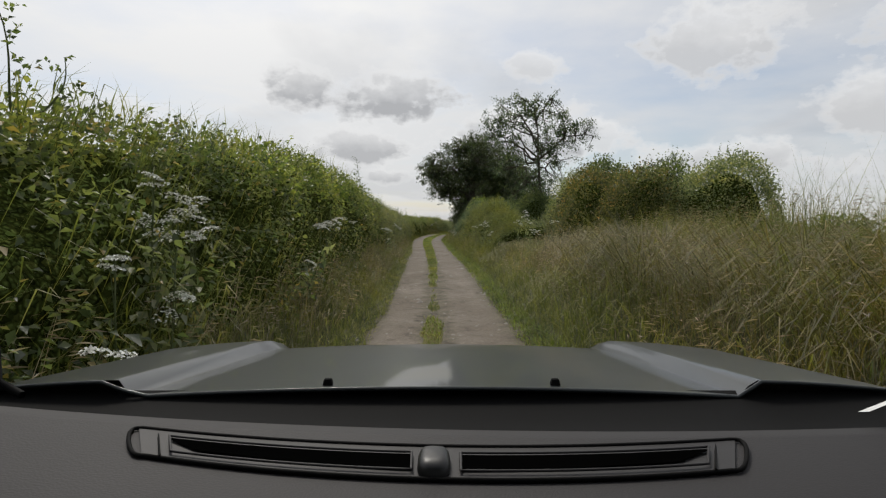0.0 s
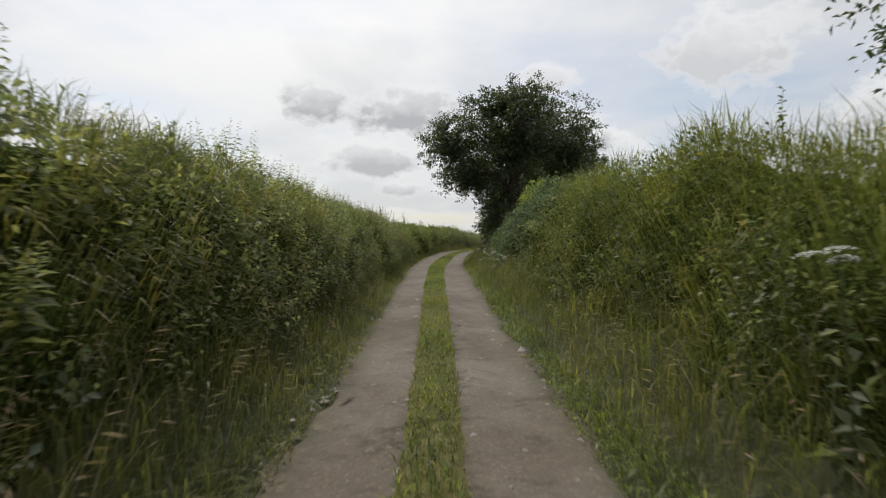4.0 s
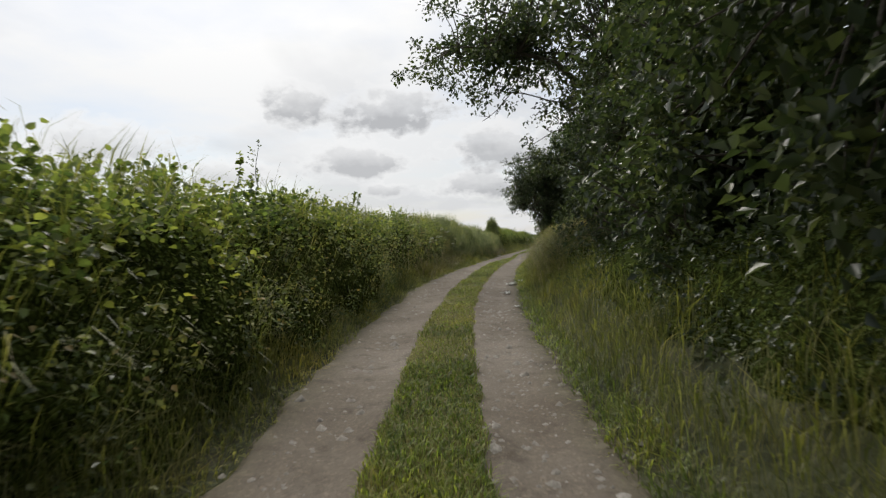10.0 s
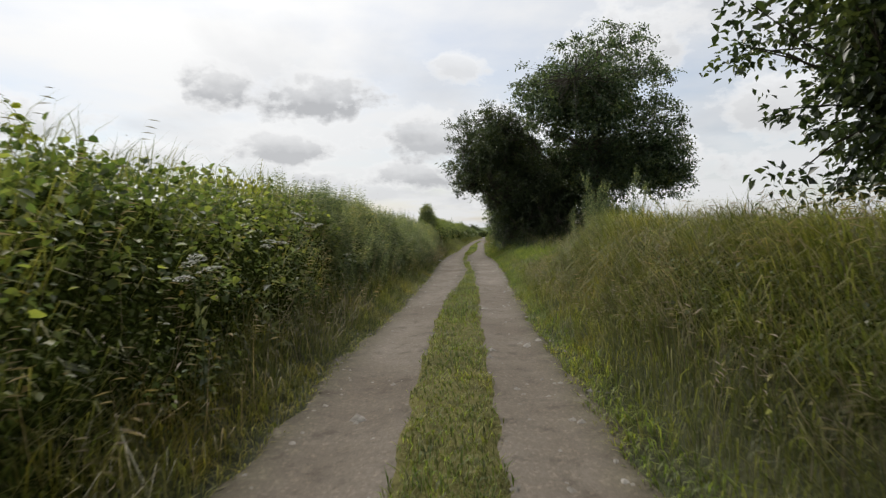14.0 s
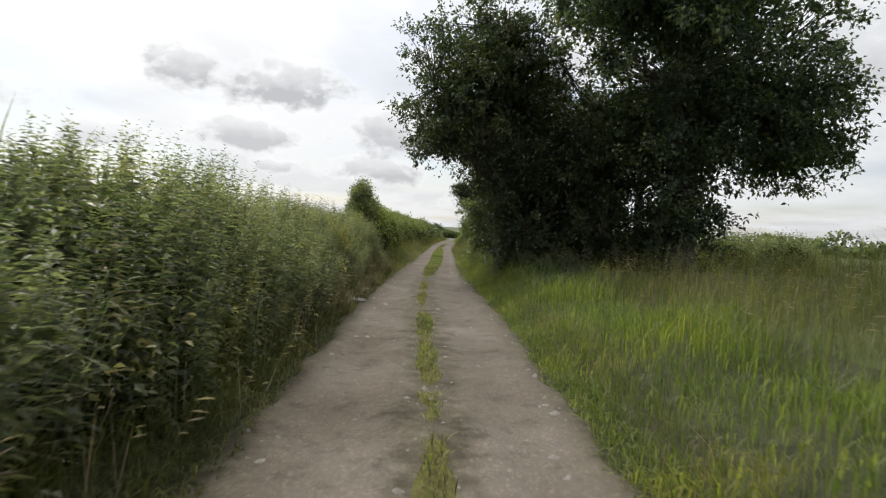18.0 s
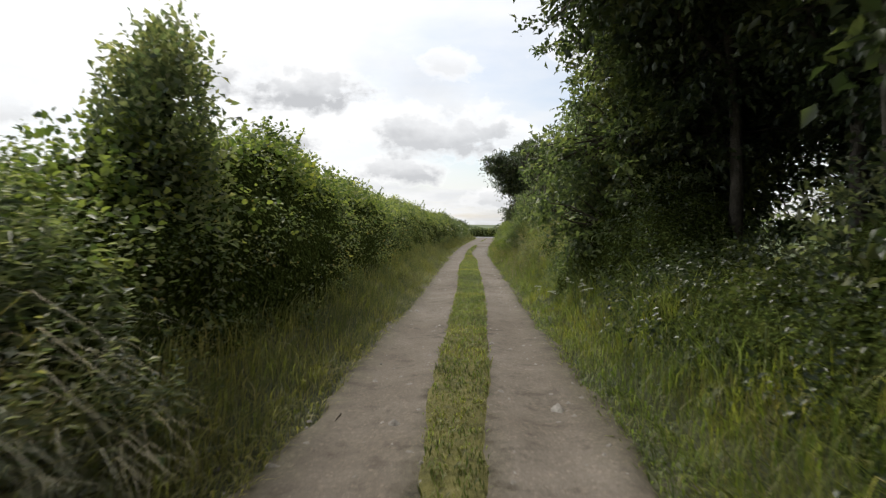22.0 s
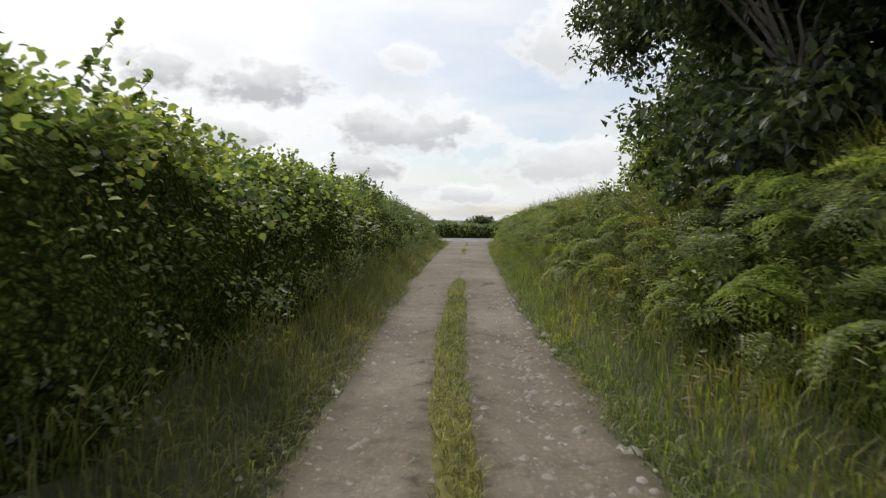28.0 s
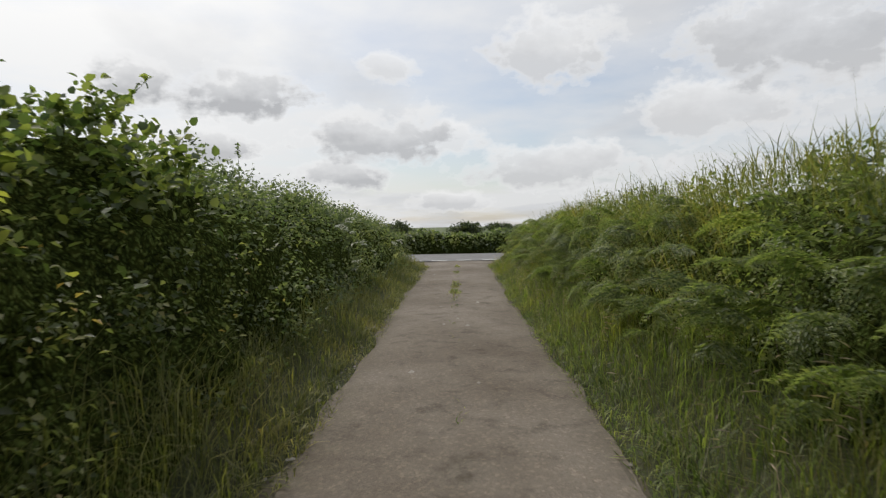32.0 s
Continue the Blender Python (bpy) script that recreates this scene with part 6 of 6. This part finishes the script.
def paintwork():
    mat, nt, bsdf, out = material("grey_metallic_paint")
    tc = nt.nodes.new("ShaderNodeTexCoord")
    n = node(nt, "ShaderNodeTexNoise", Scale=3.0, Detail=6.0)
    nt.links.new(tc.outputs["Object"], n.inputs["Vector"])
    nt.links.new(color_ramp(nt, n.outputs["Fac"], [(0.3, (0.018, 0.022, 0.022)), (0.7, (0.028, 0.032, 0.032))]), bsdf.inputs["Base Color"])
    bsdf.inputs["Metallic"].default_value, bsdf.inputs["Roughness"].default_value = 0.1, 0.35
    bsdf.inputs["Specular IOR Level"].default_value = 0.25
    bsdf.inputs["Coat Weight"].default_value, bsdf.inputs["Coat Roughness"].default_value = 0.45, 0.03
    return mat


M_BODY = paintwork()
# the car leans a little to its left and nose-down; its own axes: x right, y ahead, z up from the eye's height
CAR = pose(0, 0, 1.4, -2.15, -0.62, 0)
car = tagged(new("car"), "dark grey car standing at the start of the lane", "car")
car.matrix_basis = Matrix.Translation((0, 0.9, 0.0))
TO_CAR = car.matrix_basis.inverted() @ CAR


def car_part(name, verts, faces, mat, label="", parent=None, smooth_it=True, bevel=0.0):
    me = bpy.data.meshes.new(name)
    me.from_pydata([TO_CAR @ Vector(v) for v in verts], [], [tuple(int(k) for k in f) for f in faces])
    me.materials.append(mat)
    if smooth_it:
        me.polygons.foreach_set("use_smooth", [True] * len(me.polygons))
    me.update()
    ob = child(name, me, parent or car, label)
    if bevel:
        b = ob.modifiers.new("round", "BEVEL")
        b.width, b.segments = bevel, 3
    return ob


def sheet(fn, us, ws):
    """A grid of points fn(u, w) with its faces."""
    v = [fn(u, w) for u in us for w in ws]
    k = len(ws)
    return v, [(i * k + j, (i + 1) * k + j, (i + 1) * k + j + 1, i * k + j + 1) for i in range(len(us) - 1) for j in range(k - 1)]


def dash_z(y):
    return -0.2244 + (y - 0.52) * 0.063 - 1.4 * max(0.0, 0.40 - y) ** 2


def dash_front(x):
    return 0.685 + 0.14 * x * x - 0.06 * x


def dash_point(x, w):
    y = 0.22 + (dash_front(x) - 0.22) * min(w, 1.0)
    z = dash_z(y) - 0.02 * max(0, abs(x) - 0.55) ** 2
    if w > 1.0:
        return (x, y + 0.03 * (w - 1), z - 0.06 * (w - 1) ** 2 * 4)
    return (x, y, z)


car_part("dashboard", *sheet(dash_point, np.linspace(-0.74, 0.74, 41), (0, 0.1, 0.25, 0.4, 0.55, 0.7, 0.85, 0.95, 1.0, 1.2, 1.5, 2.0)), M_DASH, "grained dark grey plastic dashboard top")


def bonnet_z(x, y):
    base = -0.238 - 0.066 * ((y - 1.0) / 0.95) - 0.10 * max(0.0, (y - 1.75) / 0.3) ** 2
    crease = 0.55 - 0.02 * (y - 1.0)
    a = abs(x + 0.012)
    ramp = min(max((a - crease + 0.015) / 0.016, 0), 1)
    side = max(0.0, a - crease)
    return base + 0.009 * ramp - 0.16 * side ** 1.6 - 0.010 * (a / 0.4) ** 2 * (1 - ramp)


car_part("bonnet", *sheet(lambda x, y: (x * (1.0 if y < 1.7 else 1 - 0.25 * (y - 1.7)), y + 0.03 * x * x, bonnet_z(x, y)),
         np.linspace(-0.80, 0.80, 97), (1.0, 1.03, 1.1, 1.2, 1.3, 1.4, 1.5, 1.6, 1.7, 1.8, 1.88, 1.95, 2.02, 2.08)), M_BODY, "dark grey bonnet with raised creases")
car_part("bonnet_edge", *tube([(x, 0.995 + 0.03 * x * x, bonnet_z(x, 1.0) - 0.002) for x in np.linspace(-0.8, 0.8, 40)], np.full(40, 0.004), 6), M_BODY, "thin bright rear edge of the bonnet")
car_part("scuttle", *sheet(lambda x, w: (x, dash_front(x) + 0.01 + (1.02 - dash_front(x)) * w, -0.232 - 0.03 * math.sin(w * 3.14) - 0.02 * w), np.linspace(-0.80, 0.80, 25), np.linspace(0, 1, 7)), M_BLACK, "matt black cowl below the windscreen")
for x in (-0.205, 0.20):
    k = np.array([(a, b, c) for c in (0, 1) for b in (-1, 1) for a in (-1, 1)], float)
    v = k * (0.009, 0.008, 0.012) + (x, 1.03, bonnet_z(x, 1.03))
    v[4:, :2] = (v[4:, :2] - v[4:, :2].mean(0)) * 0.7 + v[4:, :2].mean(0)
    car_part("washer_nozzle", v, ((0, 1, 3, 2), (4, 6, 7, 5), (0, 4, 5, 1), (2, 3, 7, 6), (0, 2, 6, 4), (1, 5, 7, 3)), M_BLACK, "small black washer nozzle", bevel=0.002)

# air vent along the dashboard
vent = child("air_vent", None, car, "long curved demister vent with two dark slots")


def vent_mid(x):
    return 0.585 + 0.36 * x * x - 0.045 * x


def splay(x, off):
    """The vent's ends open towards the windscreen."""
    return x * (1 + 1.65 * off)


def vent_band(x0, x1, half0, half1, lift, n=40):
    return sheet(lambda x, w: (splay(x, half0 + (half1 - half0) * w), vent_mid(x) + half0 + (half1 - half0) * w, dash_z(vent_mid(x) + half0 + (half1 - half0) * w) + lift), np.linspace(x0, x1, n), np.linspace(0, 1, 4))


car_part("surround", *vent_band(-0.336, 0.306, -0.033, 0.040, 0.003), M_BEZEL, "smooth grey vent surround", vent)


def slot_near(x):
    """The near edge of a slot, which closes towards the vent's ends."""
    out = (-x - 0.032) / 0.266 if x < 0 else (x - 0.018) / 0.258
    return -0.019 + 0.010 * out + 0.020 * max(0.0, (out - 0.88) / 0.12)


def slot_point(x, w):
    off = slot_near(x) + (0.016 - slot_near(x)) * w
    return (splay(x, off), vent_mid(x) + off, dash_z(vent_mid(x) + off) + 0.0055)


# flat black sheets paint the slots' inner shade; nothing is cut open
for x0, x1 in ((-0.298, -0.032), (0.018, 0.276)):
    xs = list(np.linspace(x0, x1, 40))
    car_part("slot", *sheet(slot_point, xs, np.linspace(0, 1, 4)), M_SLOT_SHADE, "dark open vent slot", vent)
    ring = [(x, vent_mid(x) + 0.019, 0) for x in xs] + [(x, vent_mid(x) - 0.023, 0) for x in xs[::-1]]
    ring = [(splay(x, y - vent_mid(x)), y, dash_z(y) + 0.0065) for x, y, _ in ring + ring[:1]]
    car_part("slot_rim", *tube(ring, np.full(len(ring), 0.0014), 6), M_BEZEL, "", vent)
V0, V1 = -0.330, 0.300
outline = [(x, 0.043) for x in np.linspace(V0, V1, 40)]
outline += [(V1 + 0.018 * math.sin(a) ** 0.5, 0.004 + 0.039 * math.cos(a)) for a in np.linspace(0.15, 3.0, 13)]
outline += [(x, -0.035) for x in np.linspace(V1, V0, 40)]
outline += [(V0 - 0.018 * math.sin(a) ** 0.5, 0.004 - 0.039 * math.cos(a)) for a in np.linspace(0.15, 3.0, 13)]
outline = [(splay(x, off), vent_mid(min(max(x, V0), V1)) + off) for x, off in outline + outline[:1]]
car_part("rim", *tube([(x, y, dash_z(y) + 0.003) for x, y in outline], np.full(len(outline), 0.0024), 7), M_BLACK, "dark rounded shadow gap rim", vent)
for xa in (-0.312, 0.284):
    car_part("end_line", *tube([(splay(xa, 0.042 - 0.078 * t), vent_mid(xa) + 0.042 - 0.078 * t, dash_z(vent_mid(xa)) + 0.004) for t in np.linspace(0, 1, 5)], np.full(5, 0.0012), 5), M_BLACK, "", vent)
u, w = np.linspace(0, 2 * np.pi, 21), np.linspace(0, np.pi / 2, 8)


def dome_point(a, b):
    c, s = math.cos(a), math.sin(a)
    q = (abs(c) ** 4 + abs(s) ** 4) ** -0.25
    r = math.cos(b) ** 0.5 if b < 1.57 else 0.0
    y = 0.578 + 0.026 * s * q * r
    return (-0.009 + 0.0165 * c * q * r, y, dash_z(y) + 0.004 + 0.014 * math.sin(b) ** 0.8)


car_part("light_sensor", *sheet(dome_point, u, w), M_GLOSS, "satin black sensor dome", vent)

# windscreen surround, paper slip and body below
edge = [(-0.80, 0.95, -0.02), (-0.79, 0.99, -0.10), (-0.775, 1.0, -0.17), (-0.755, 0.98, -0.225), (-0.70, 0.96, -0.243)]
car_part("windscreen_trim", *tube(edge, np.full(5, 0.007), 6), M_BLACK, "black windscreen border strip")
car_part("paper_slip", *sheet(lambda a, b: (0.517 + 0.10 * a, 0.70 + 0.02 * b + 0.03 * a, -0.197 + 0.022 * a - 0.006 * b), (0, 0.5, 1), (0, 0.5, 1)), M_PAPER, "white paper slip on the dashboard end", bevel=0)


def wing_panel(sgn):
    def fn(y, w):
        top = bonnet_z(0.8 * sgn, min(max(y, 1.0), 2.0)) if y > 0.9 else -0.30
        x = sgn * (0.80 + 0.07 * math.sin(min(w * 1.6, 1.57)))
        zb = -1.10
        for cy in (1.55, -1.05):
            if abs(y - cy) < 0.36:
                zb = max(zb, -1.08 + math.sqrt(0.36 ** 2 - (y - cy) ** 2))
        return (x * (1 - 0.06 * max(0, y - 1.8)), y, top + (zb - top) * w)
    return sheet(fn, np.linspace(-1.95, 2.06, 120), np.linspace(0, 1, 8))


for sgn in (-1, 1):
    car_part("side_panel", *wing_panel(sgn), M_BODY, "dark grey painted side")
car_part("front_bumper", *sheet(lambda x, w: (x, 2.08 + 0.03 * x * x * -1 + 0.12 * math.sin(w * 2.6), bonnet_z(x * 0.9, 2.05) + (-1.08 - bonnet_z(x * 0.9, 2.05)) * w), np.linspace(-0.8, 0.8, 20), np.linspace(0, 1, 9)), M_BODY, "dark grey front bumper")
car_part("rear_panel", *sheet(lambda x, w: (x, -1.95 - 0.06 * math.sin(w * 3.1), -0.30 - 0.78 * w), np.linspace(-0.82, 0.82, 14), np.linspace(0, 1, 7)), M_BODY, "dark grey rear panel")
for x in (-0.74, 0.74):
    for y in (1.55, -1.05):
        a = np.linspace(0, 2 * np.pi, 33)
        prof = ((0.20, -0.08), (0.29, -0.10), (0.325, -0.07), (0.33, 0), (0.325, 0.07), (0.29, 0.10), (0.20, 0.08))
        wheel = car_part("wheel", *sheet(lambda q, p: (x + prof[p][1], y + prof[p][0] * math.cos(q), -1.06 + prof[p][0] * math.sin(q)), a, range(7)), M_TYRE, "black tyre")
        car_part("rim", *sheet(lambda q, p: (x + math.copysign((0.085, 0.06, 0.07)[p], x), y + (0.02, 0.12, 0.21)[p] * math.cos(q), -1.06 + (0.02, 0.12, 0.21)[p] * math.sin(q)), a, range(3)), M_STONE, "silver wheel rim", wheel)
car_part("roof", *sheet(lambda x, y: (x, y, 0.20 - 0.10 * x * x - 0.05 * (y + 0.8) ** 2), np.linspace(-0.64, 0.64, 15), np.linspace(-1.7, 0.30, 12)), M_BLACK, "dark roof over the seats")
for sgn in (-1, 1):
    car_part("windscreen_pillar", *tube([(sgn * 0.86, 1.0, -0.26), (sgn * 0.76, 0.65, -0.02), (sgn * 0.64, 0.30, 0.16)], np.full(3, 0.03), 8), M_BLACK, "black windscreen pillar")
    car_part("rear_pillar", *tube([(sgn * 0.82, -1.9, -0.30), (sgn * 0.72, -1.8, -0.05), (sgn * 0.62, -1.65, 0.13)], np.full(3, 0.05), 8), M_BLACK, "dark rear pillar")
